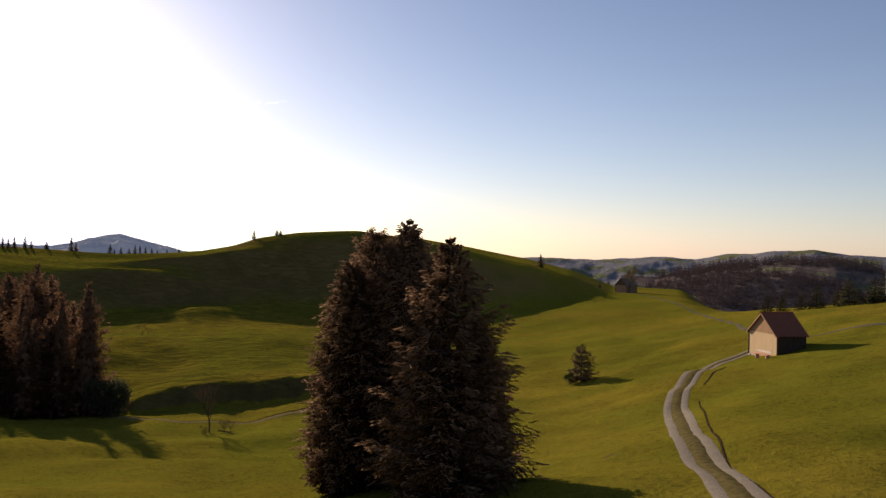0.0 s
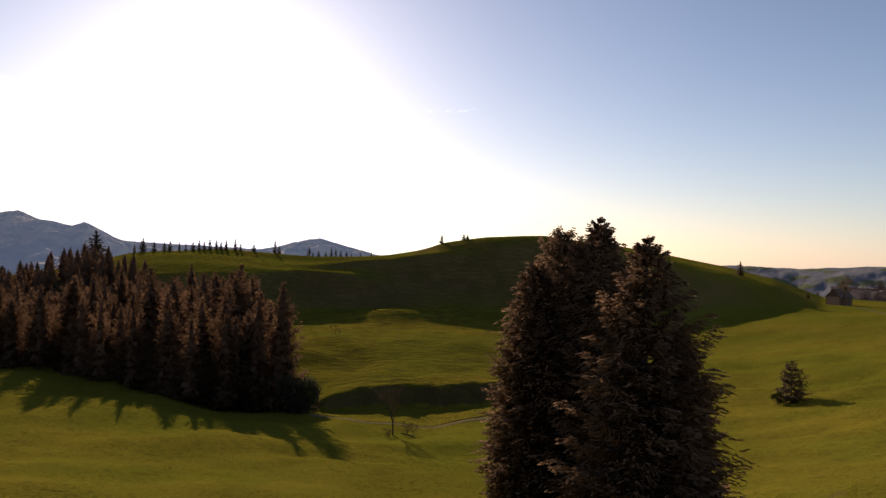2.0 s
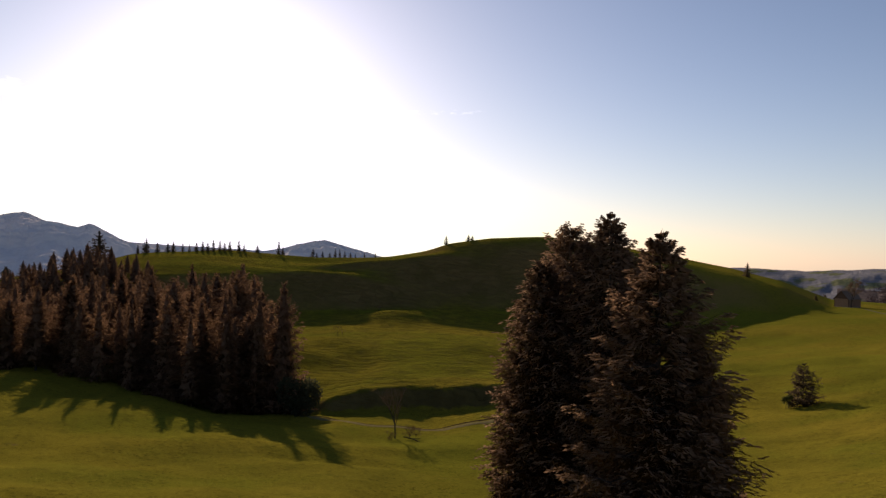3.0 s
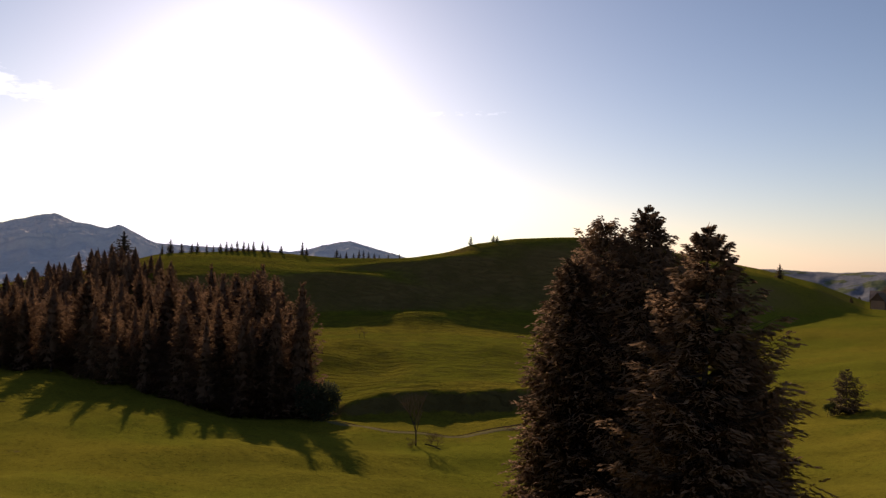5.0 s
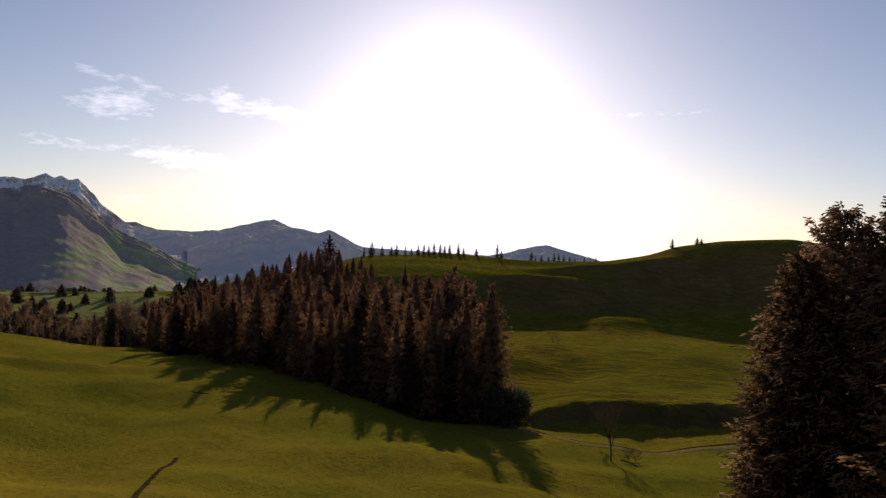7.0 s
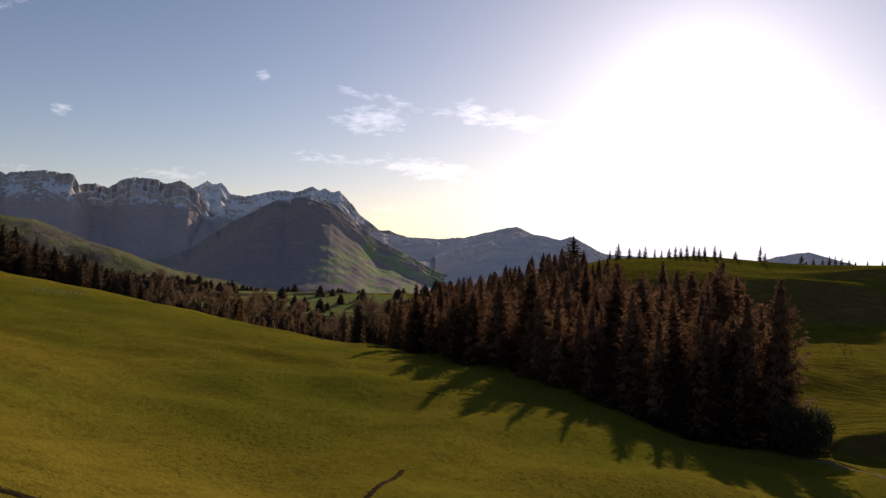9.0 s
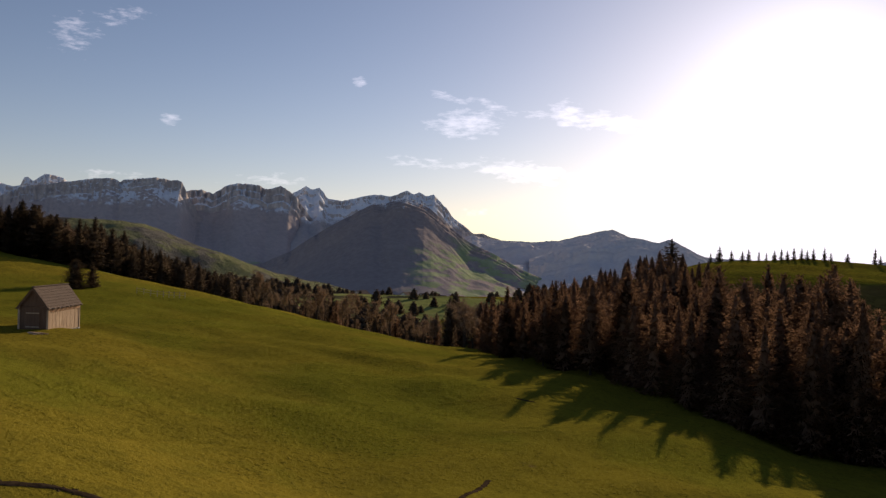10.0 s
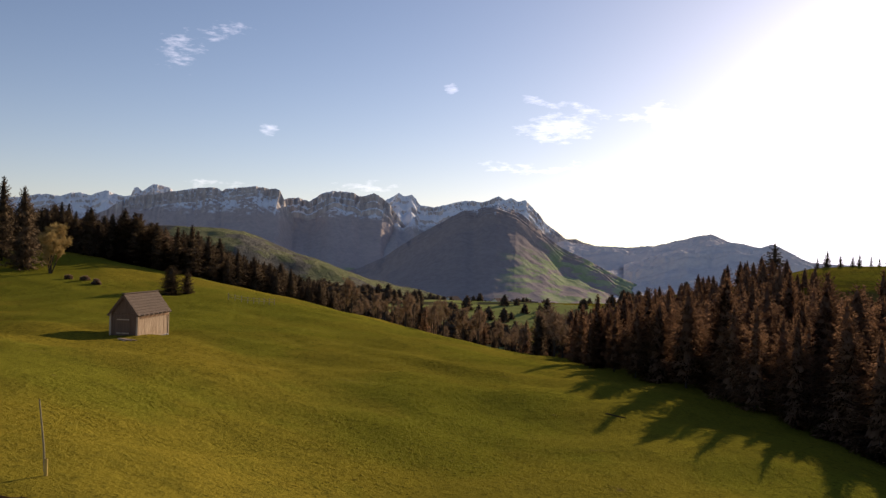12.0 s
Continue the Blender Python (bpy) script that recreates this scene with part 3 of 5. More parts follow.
# the skylines, each as azimuth and height: peaks behind the plateau, the plateau with its cliffs, the broken rock block beside it,
# the snow ridge behind the wooded peak, the far ridge and the nearer one before it
TEETH = [(-90.0, 190), (-87.0, 205), (-85.2, 232), (-84.4, 222), (-83.7, 244), (-83.2, 245), (-82.6, 233), (-82.2, 250), (-81.7, 265), (-81.2, 249), (-80.6, 236), (-80.2, 245), (-80.0, 281), (-79.8, 290), (-79.5, 270), (-79.3, 281), (-78.8, 308), (-78.2, 303), (-77.8, 292), (-77.3, 270), (-75.8, 200), (-74.0, 120)]
PLATEAU = [(-86.5, 20), (-84.5, 70), (-82.5, 117), (-81.6, 152), (-80.9, 190), (-80.0, 222), (-78.9, 234), (-77.4, 252), (-76.2, 270), (-75.2, 279), (-74.7, 276), (-74.4, 264), (-74.2, 275), (-72.9, 287), (-72.1, 295), (-71.2, 284), (-70.8, 289), (-70.5, 276), (-70.3, 244), (-70.1, 210), (-69.5, 145), (-68.6, 53), (-67.6, -10)]
BLOCK = [(-72.5, 70), (-71.2, 179), (-70.4, 239), (-69.9, 256), (-69.3, 261), (-68.5, 242), (-67.8, 280), (-67.1, 299), (-66.3, 302), (-65.5, 294), (-64.9, 277), (-64.0, 297), (-63.4, 274), (-62.9, 239), (-62.3, 181), (-61.7, 124), (-61.0, 58), (-59.8, -10)]
SNOW_RIDGE = [(-66.5, 120), (-64.2, 221), (-63.4, 275), (-62.7, 310), (-62.3, 328), (-62.0, 308), (-61.4, 322), (-61.1, 298), (-60.8, 262), (-59.8, 254), (-58.6, 276), (-57.6, 297), (-56.4, 290), (-55.6, 313), (-55.3, 326), (-54.8, 303), (-54.4, 318), (-53.9, 299), (-53.4, 308), (-53.1, 285), (-52.6, 239), (-52.0, 184), (-51.3, 145), (-50.5, 94), (-49.9, 97), (-49.5, 84), (-48.7, 67), (-47.0, 30), (-45.0, -20)]
FAR_RIDGE = [(-52.5, 40), (-50.6, 79), (-49.0, 60), (-46.3, 54), (-44.5, 66), (-43.0, 96), (-42.2, 112), (-40.9, 132), (-40.4, 118), (-39.9, 100), (-38.7, 70), (-36.8, 40), (-35.6, 16), (-34.2, 0), (-31.1, -8), (-26.0, -22), (-24.6, -8), (-23.8, 14), (-22.7, 34), (-21.8, 46), (-20.8, 25), (-19.2, -8), (-18.1, -30), (-16.0, -60)]
NEAR_RIDGE = [(-46.5, -30), (-43.7, 30), (-41.5, 60), (-39.7, 83), (-38.7, 75), (-37.8, 61), (-37.1, 79), (-36.6, 66), (-36.1, 49), (-35.2, 16), (-34.2, -8), (-31.0, -50)]
SPUR = [(-82.0, 25), (-77.0, 30), (-73.7, 29), (-72.4, 27), (-71.3, 18), (-70.2, 5), (-68.2, -14), (-65.9, -35), (-63.5, -57), (-60.4, -76), (-56.8, -96), (-50.0, -106)]


def massif(name, line, dist, reach, base, foot_drop, face, step, seed, bays=60.0, ribs=20.0, gullies=22.0, jag=7.0, hollow=1.45, material=None):
    """Mountains with a given skyline: rock faces with buttresses and ledges, aprons of scree below them, gullied slopes down to the valley."""
    az = np.arange(line[0][0], line[-1][0] + 0.01, step)[None, :]
    d = np.concatenate([np.linspace(reach, 700, 40), np.linspace(685, 300, 40), np.linspace(296, 0, 96), np.linspace(-25, -220, 7)])[:, None]
    crest = np.interp(az, [p[0] for p in line], [p[1] for p in line])
    lat = np.radians(az) * dist
    foot = crest - foot_drop * (1 + 0.35 * fractal(lat * 0.006, 0 * lat, seed + 50, 3))
    foot = np.maximum(foot, base + 20)
    r = dist - d
    x, y = r * np.sin(np.radians(az)), r * np.cos(np.radians(az))
    # buttresses stand forward of the crest, gullies and bays lie between them
    fwd = np.clip(0.5 + 0.5 * fractal(lat * 0.0085 + 0 * d, d * 0.0016, seed, 5, True), 0, 1.6) * bays * np.clip(d / 90 + 0.1, 0, 1) * np.clip((face + 110 - d) / 130, 0, 1)
    fwd = fwd + np.clip(d / 30, 0, 1) * np.clip((250 - d) / 170, 0, 1) * ribs * fractal(lat * 0.03 + 0 * d, d * 0.006 + 0.02 * lat, seed + 7, 5, True)
    e = np.maximum(d - fwd, np.minimum(d, 0))
    t = np.clip(e / face + 0.13 * np.clip(e / 25, 0, 1) * fractal(lat * 0.016 + 0 * d, d * 0.004, seed + 60, 4), 0, 1)
    ledge = np.interp(t, [0, 0.08, 0.16, 0.34, 0.40, 0.70, 0.76, 1.0], [0, 0.02, 0.32, 0.38, 0.62, 0.70, 0.95, 1.0])
    rock = crest - (crest - foot) * ledge
    apron = foot - 0.50 * np.clip(e - face, 0, 90)
    u = np.clip((e - face - 90) / (reach - face - 90), 0, 1)
    slope = base + (foot - 45 - base) * (1 - u) ** hollow
    h = np.where(e <= face, rock, np.where(e <= face + 90, apron, slope))
    h = np.where(d < 0, crest + 0.6 * d, h)
    grow = np.clip(e / 120, 0, 1) * np.clip((reach - e) / 900, 0, 1)
    h = h + grow * gullies * (fractal(x * 0.0036, y * 0.0036, seed + 20, 5, True) - 0.6)
    h = h + np.clip(d / 30, 0, 1) * np.clip((reach - e) / 700, 0, 1) * 4 * fractal(x * 0.02, y * 0.02, seed + 30, 4)
    h = h + np.clip(1 - np.abs(d) / 40, 0, 1) * jag * fractal(lat * 0.04, 0 * d, seed + 40, 4)
    return polar_mesh(name, np.broadcast_to(az, h.shape), np.broadcast_to(r, h.shape), h, material)


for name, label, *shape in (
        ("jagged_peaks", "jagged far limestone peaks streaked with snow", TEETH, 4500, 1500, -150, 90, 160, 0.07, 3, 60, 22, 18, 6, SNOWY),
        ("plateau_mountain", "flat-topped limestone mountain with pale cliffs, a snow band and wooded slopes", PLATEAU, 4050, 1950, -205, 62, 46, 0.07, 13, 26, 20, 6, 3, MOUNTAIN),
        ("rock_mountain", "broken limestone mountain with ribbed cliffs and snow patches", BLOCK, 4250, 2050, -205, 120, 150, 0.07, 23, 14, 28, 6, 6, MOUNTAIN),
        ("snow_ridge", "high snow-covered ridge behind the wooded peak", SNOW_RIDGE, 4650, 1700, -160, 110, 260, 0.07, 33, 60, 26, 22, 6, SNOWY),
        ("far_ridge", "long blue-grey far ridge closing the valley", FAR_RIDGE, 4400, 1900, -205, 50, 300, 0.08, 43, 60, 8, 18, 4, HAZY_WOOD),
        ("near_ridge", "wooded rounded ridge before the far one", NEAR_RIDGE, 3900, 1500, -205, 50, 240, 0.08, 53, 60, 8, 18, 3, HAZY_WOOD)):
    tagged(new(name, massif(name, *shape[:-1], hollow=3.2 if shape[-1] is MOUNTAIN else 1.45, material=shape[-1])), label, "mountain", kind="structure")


def ridge_mesh(name, line, dist, depth, step, material, rough=8.0, seed=0):
    """A long hill whose crest follows the line, falling off before and behind it."""
    az = np.arange(line[0][0], line[-1][0] + 0.01, step)[None, :]
    top = np.interp(az, [p[0] for p in line], [p[1] for p in line])
    w = np.linspace(-1, 1, 70)[:, None]
    r = dist + w * depth
    foot = -30 - 0.062 * (r - 150)
    x, y = r * np.sin(np.radians(az)), r * np.cos(np.radians(az))
    bulge = np.maximum(0.0, np.cos(w * math.pi / 2)) ** 1.2
    n = rough * fractal(x * 0.006, y * 0.006, seed, 6)
    h = foot + (top - foot) * bulge + n * (0.4 + 0.6 * np.minimum(1, np.abs(w) * 3))
    return polar_mesh(name, np.broadcast_to(az, h.shape), np.broadcast_to(r, h.shape), h, material)


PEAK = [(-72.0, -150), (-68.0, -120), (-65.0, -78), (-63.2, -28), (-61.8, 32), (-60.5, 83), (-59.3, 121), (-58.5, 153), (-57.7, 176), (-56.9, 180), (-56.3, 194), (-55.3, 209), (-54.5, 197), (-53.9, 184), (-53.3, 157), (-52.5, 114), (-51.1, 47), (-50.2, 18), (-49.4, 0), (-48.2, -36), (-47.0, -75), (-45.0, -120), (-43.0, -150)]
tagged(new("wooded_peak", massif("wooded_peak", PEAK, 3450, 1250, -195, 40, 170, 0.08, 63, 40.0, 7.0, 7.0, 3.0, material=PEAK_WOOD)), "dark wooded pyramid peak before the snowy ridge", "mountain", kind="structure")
tagged(new("green_spur", ridge_mesh("green_spur", SPUR, 1500, 420, 0.15, SPUR_PASTURE, 14, 3)), "green pasture spur with dark copses below the mountains", "hill", kind="structure")
FAR_LINE = [(5.5, -32), (8.6, -30), (10.6, -38), (12.5, -28), (15.5, -17), (17.4, -26), (19.5, 1), (20.9, 0), (22.3, 16), (24.7, 23), (26.6, 5), (28.8, -1)]
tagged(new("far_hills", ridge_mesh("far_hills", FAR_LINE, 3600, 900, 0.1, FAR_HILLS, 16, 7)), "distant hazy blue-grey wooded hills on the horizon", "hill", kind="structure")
NEAR_LINE = [(12.5, -30), (14.8, -32), (16.3, -24), (19.5, -12), (23.4, -6), (26.0, -5), (28.8, -14)]
tagged(new("wooded_hill", ridge_mesh("wooded_hill", NEAR_LINE, 1000, 330, 0.08, HILLS, 9, 1)), "brown leafless wooded hillside beyond the meadow", "hill", kind="structure")

# ---------- trees ----------


class Builder:
    def __init__(self):
        self.v, self.f = [], []

    def blade(self, base, tip, side, width):
        """A narrow needle spray: a folded lozenge."""
        n = len(self.v)
        mid = base + (tip - base) * 0.42
        self.v += [base, mid - side * width, tip, mid + side * width]
        self.f += [(n, n + 1, n + 2), (n, n + 2, n + 3)]

    def tube(self, points, radii, sides=5):
        n0 = len(self.v)
        for k, (p, r) in enumerate(zip(points, radii)):
            d = (points[min(k + 1, len(points) - 1)] - points[max(k - 1, 0)]).normalized()
            a = d.orthogonal().normalized()
            b = d.cross(a)
            for s in range(sides):
                w = 2 * math.pi * s / sides
                self.v.append(p + (a * math.cos(w) + b * math.sin(w)) * r)
        for k in range(len(points) - 1):
            for s in range(sides):
                t = (s + 1) % sides
                self.f.append((n0 + k * sides + s, n0 + k * sides + t, n0 + (k + 1) * sides + t, n0 + (k + 1) * sides + s))

    def mesh(self, name, material, soft=None):
        me = mesh_of(name, [tuple(v) for v in self.v], self.f, material)
        if soft:
            # foliage is shaded as a mass: normals lean outwards from the middle of the crown
            rnd, tall, jitter = random.Random(len(self.v)), soft[0], soft[1]
            normals, n = [], None
            for k, v in enumerate(self.v):
                if k % 4 == 0:
                    turn = Vector((rnd.gauss(0, jitter), rnd.gauss(0, jitter), rnd.gauss(0, jitter)))
                out = Vector((v.x, v.y, 0))
                out = out.normalized() if out.length > 1e-4 else Vector((0, 0, 1))
                normals.append((out + Vector((0, 0, 0.35 + 0.5 * max(0, v.z / tall - 0.6))) + turn).normalized())
            me.shade_smooth()
            me.normals_split_custom_set_from_vertices(normals)
        return me


def spruce_meshes(height, radius, seed, whorls, arms, twigs, blades, width, bare=0.06, power=0.75, material=None, gaps=0.0, longest=9.0, lean=None, flat=1.0, blunt=0.5, tiers=0, rag=0.2, inner=0.80):
    """Trunk and crown of a conifer: whorls of drooping arms, each hung with twigs of needles."""
    rnd = random.Random(seed)
    trunk, crown = Builder(), Builder()
    sway = [Vector((rnd.uniform(-0.01, 0.01) * height, rnd.uniform(-0.01, 0.01) * height, 0)) * (k / 6) for k in range(7)]
    pts = [Vector((0, 0, height * k / 6 * 0.97 - (0.6 if k == 0 else 0))) + sway[k] for k in range(7)]
    trunk.tube(pts, [height * 0.016 * (1 - k / 6.3) + 0.015 for k in range(7)], 7)
    up = Vector((0, 0, 1))
    lopsided = lean or [rnd.uniform(0.82, 1.12) for _ in range(8)]
    for w in range(whorls):
        s = bare + (1 - bare) * (max(0.0, w + rnd.uniform(-0.3, 0.3)) / whorls) ** 0.92
        s = min(0.985, max(bare, s))
        z = height * s
        reach = radius * ((1 - s) ** power * 1.02 + 0.012) * (blunt + (1 - blunt) * min(1.0, (1 - s) / 0.25)) * (0.56 + 0.44 * min(1.0, (s - bare) / 0.15))
        base_az = rnd.uniform(0, 6.28)
        count = max(4, round(arms * (0.6 + 0.5 * (1 - s))))
        for b in range(count):
            if rnd.random() < gaps:
                continue
            az = base_az + 6.283 * b / count + rnd.uniform(-0.25, 0.25)
            length = reach * rnd.uniform(0.92 - rag, 0.92 + rag) * lopsided[int(az / 0.7854) % 8]
            lift = 0.55 * s ** 1.5 - 0.30 * (1 - s) + 0.6 * max(0.0, s - 0.78) / 0.22 + rnd.uniform(-0.12, 0.12)
            out = Vector((math.cos(az), math.sin(az), 0))
            side = Vector((-out.y, out.x, 0))
            droop = 0.28 * (1 - s) + 0.10

            def along(u):
                return Vector((0, 0, z)) + sway[3] * s + out * (length * u) + up * (length * (lift * u - droop * math.sin(u * 2.6) * 0.55 + 0.16 * u ** 3))

            if twigs > 8:
                trunk.tube([along(0), along(0.5), along(0.97)], [0.02 + length * 0.007, 0.012 + length * 0.003, 0.006], 3)
            for k in range(twigs):
                u = 0.12 + 0.88 * ((k + rnd.random()) / twigs) ** 0.8
                p = along(u)
                hand = 1 if k % 2 else -1
                reach_t = (0.20 + 0.30 * (1 - u)) * length * rnd.uniform(0.7, 1.2) + 0.10 * radius * (1 - s) + 0.05
                way = (out * rnd.uniform(0.5, 1.0) + side * hand * rnd.uniform(0.35, 1.0) + up * rnd.uniform(-0.55, 0.10) * flat).normalized()
                for m in range(blades):
                    if blades > 3 and rnd.random() < 0.1:
                        continue
                    turn = Vector((rnd.uniform(-0.5, 0.5), rnd.uniform(-0.5, 0.5), rnd.uniform(-0.45, 0.45) * flat))
                    d = (way + turn).normalized()
                    start = p + way * reach_t * (m / max(1, blades)) * 0.8
                    ln = min(longest, reach_t * rnd.uniform(0.45, 0.85))
                    across = d.cross(up if m % 2 else Vector((rnd.random(), rnd.random(), 0.3))).normalized()
                    crown.blade(start, start + d * ln, across, width * (0.55 + 0.6 * (1 - s)) * rnd.uniform(0.7, 1.3))
    # the dense inner mass: tiers of drooping boughs with ragged rims
    for w in range(tiers):
        s = bare + (1 - bare) * (w / tiers) ** 0.95
        reach = radius * ((1 - s) ** power * inner + 0.02) * (blunt + (1 - blunt) * min(1.0, (1 - s) / 0.25))
        points, spin, n0 = 17, rnd.uniform(0, 6.28), len(crown.v)
        crown.v.append(Vector((0, 0, min(height * 0.97, height * s + reach * 0.9 + height / tiers * 1.2))))
        for k in range(2 * points):
            az = spin + 3.1416 * k / points
            out = reach * (rnd.uniform(0.85, 1.12) if k % 2 else rnd.uniform(0.50, 0.66))
            crown.v.append(Vector((math.cos(az) * out, math.sin(az) * out, height * s + (0.0 if k % 2 else 0.30) * reach + rnd.uniform(-0.08, 0.08) * reach)))
        crown.f += [(n0, n0 + 1 + k, n0 + 1 + (k + 1) % (2 * points)) for k in range(2 * points)]
        crown.v += [crown.v[-1]] * (-len(crown.v) % 4)
    tip = Vector((0, 0, height * 0.94)) + sway[6]
    for k in range(10):
        d = Vector((rnd.uniform(-0.5, 0.5), rnd.uniform(-0.5, 0.5), rnd.uniform(0.3, 1.0))).normalized()
        q = tip + up * height * 0.05 * (k / 10)
        crown.blade(q, q + d * height * 0.028, d.orthogonal().normalized(), width * 0.6)
    crown.blade(tip, tip + up * height * 0.06, Vector((1, 0, 0)), width * 0.6)
    return trunk.mesh("trunk", BARK), crown.mesh("crown", material or NEEDLE, (height, 0.16))


def bare_tree_meshes(height, spread, seed, depth=5, forks=3, leaf=0.0, leaf_mat=None, start=0.28, thick=0.020, sides=3, leaf_w=0.45, per=3):
    """Trunk with limbs, and the fine twigs of a leafless or budding tree."""
    rnd = random.Random(seed)
    trunk, crown = Builder(), Builder()
    up = Vector((0, 0, 1))

    def grow(p, d, length, r, level):
        bend = Vector((rnd.uniform(-1, 1), rnd.uniform(-1, 1), rnd.uniform(-0.2, 0.5))) * 0.18
        mid = p + d * length * 0.5
        d2 = (d + bend).normalized()
        end = mid + d2 * length * 0.5
        (trunk if level < 2 else crown).tube([p, mid, end], [r, r * 0.8, r * 0.6], 6 if level == 0 else sides)
        if leaf and level >= depth - 2:
            for _ in range(per):
                a = Vector((rnd.uniform(-1, 1), rnd.uniform(-1, 1), rnd.uniform(-0.6, 1))).normalized()
                q = p + (end - p) * rnd.random()
                crown.blade(q, q + a * leaf, a.orthogonal().normalized(), leaf * leaf_w)
        if level >= depth:
            return
        n = forks + (1 if rnd.random() < 0.4 else 0)
        for k in range(n):
            t = rnd.uniform(0.45, 1.0) if level else rnd.uniform(start * 1.2, 1.0)
            q = p + (end - p) * t
            az = 6.283 * (k + rnd.random()) / n
            side = Vector((math.cos(az), math.sin(az), 0))
            nd = (d2 * 0.75 + side * spread * rnd.uniform(0.6, 1.1) + up * 0.28).normalized()
            grow(q, nd, length * rnd.uniform(0.50, 0.72), r * 0.55, level + 1)

    grow(Vector((0, 0, -0.3)), Vector((rnd.uniform(-0.04, 0.04), rnd.uniform(-0.04, 0.04), 1)).normalized(), height * 0.52, height * thick, 0)
    return trunk.mesh("trunk", BARK_GREY), crown.mesh("crown", leaf_mat or TWIG)


def plant(name, meshes, label, category, x, y, scale=1.0, turn=0.0, group="", sink=0.1, wide=1.0):
    root = thing(name, label, category, (x, y, ground_at(x, y) - sink), turn, group)
    root.scale = (scale * wide, scale * wide, scale)
    part("trunk", meshes[0], root)
    part("crown", meshes[1], root)
    return root


# the group of tall spruces in the meadow
for k, ((x, y), top, wide) in enumerate([((-3.8, 47.9), 0.9, 4.0), ((-1.8, 46.0), 1.6, 4.1), ((0.4, 40.0), 0.6, 3.75), ((-5.1, 46.2), -0.9, 2.8), ((1.8, 43.0), -3.9, 2.4)]):
    base = ground_at(x, y) - 0.2
    plant("spruce", spruce_meshes(top - base, wide, 11 + k, 32 if k == 2 else 44, 12 if k == 2 else 11, 26 if k == 2 else 16, 13, 0.046, bare=0.06, rag=(0.22, 0.22, 0.34, 0.22, 0.3)[k], power=(0.42, 0.52, 0.64, 0.46, 0.55)[k], blunt=(0.5, 0.35, 0.4, 0.55, 0.6)[k], longest=0.27, flat=0.6 if k == 2 else 1.0, lean=[1.18, 1.1, 0.95, 0.9, 1.0, 0.95, 0.95, 1.12] if k == 2 else None), "tall dense dark-brown spruce of a close group in the meadow",
          "spruce", x, y, turn=0 if k == 2 else 40 * k, group="spruces in the meadow", sink=0.2)

# lone small spruce with a tuft of dry shoots beside it
x, y = (18.1, 103.4)
plant("small_spruce", spruce_meshes(4.8, 2.05, 31, 17, 9, 10, 5, 0.06, bare=0.10, power=0.50, longest=0.34, gaps=0.14, rag=0.36, material=NEEDLE_DEEP), "small dark spruce standing alone on the meadow", "spruce", x, y)
x, y = (16.2, 102.7)
plant("dry_shrub", bare_tree_meshes(2.3, 0.7, 5, 4, 3, 0.22, YOUNG, 0.05, 0.012), "low shrub of dry yellow shoots beside the small spruce", "shrub", x, y)

WOOD_SPRUCE = [spruce_meshes(16, wide, 50 + k, 30, 8, 12, 6, 0.085, bare=low, power=fall, material=NEEDLE_FAR, gaps=thin, tiers=13, rag=0.42, blunt=tip, longest=0.75, inner=core)
               for k, (wide, low, fall, thin, tip, core) in enumerate([(4.4, 0.03, 0.62, 0.12, 0.5, 0.50), (3.6, 0.10, 0.50, 0.22, 0.45, 0.42), (5.0, 0.05, 0.78, 0.15, 0.7, 0.52), (3.9, 0.14, 0.42, 0.25, 0.4, 0.44), (4.6, 0.02, 0.55, 0.10, 0.6, 0.55), (3.2, 0.08, 0.70, 0.18, 0.8, 0.50)])]
WOOD_LARCH = [spruce_meshes(15, 3.6 + 0.5 * k, 70 + k, 26, 7, 10, 5, 0.075, bare=0.08, power=0.50 + 0.12 * k, material=LARCH, gaps=0.20, tiers=9, rag=0.40, longest=0.8, inner=0.36) for k in range(3)]
WOOD_BARE = [bare_tree_meshes(12, 0.62, 90 + k, 4, 3, 1.2, None, leaf_w=0.06, per=5) for k in range(3)]
WOOD_YOUNG = [bare_tree_meshes(11, 0.66, 96 + k, 4, 3, 0.55, YOUNG) for k in range(2)]
RIDGE_SPRUCE = [spruce_meshes(9, 2.3, 110 + k, 17, 8, 5, 3, 0.22, bare=0.05, power=0.75, material=NEEDLE_DEEP, gaps=0.16, tiers=7, inner=0.36, rag=0.4) for k in range(3)]
PLAIN_SPRUCE = [spruce_meshes(16, 3.8 + 0.4 * k, 120 + k, 24, 8, 8, 4, 0.15, bare=0.03, power=(0.55, 0.80, 0.66, 0.48)[k], material=NEEDLE_FAR, gaps=0.08, tiers=13, rag=0.34, blunt=(0.5, 0.7, 0.4, 0.55)[k], longest=1.0, inner=0.56) for k in range(4)]
DARK_SPRUCE = [spruce_meshes(16, 4.6, 140 + k, 20, 8, 5, 2, 0.34, bare=0.03, power=0.7, material=BUSH) for k in range(2)]
def dyed(pool, material):
    """The same trees with needles of another tone."""
    made = []
    for trunk, crown in pool:
        crown = crown.copy()
        crown.materials[0] = material
        made.append((trunk, crown))
    return made


DEEP_SPRUCE, DEEP_FINE = dyed(PLAIN_SPRUCE, NEEDLE_DEEP), dyed(WOOD_SPRUCE, NEEDLE_DEEP)
LABELS = {"s": "dark green spruce at the wood's edge", "l": "brown budding larch among the dark spruces", "b": "leafless grey-brown deciduous tree",
          "y": "deciduous tree with the first yellow-green leaves"}


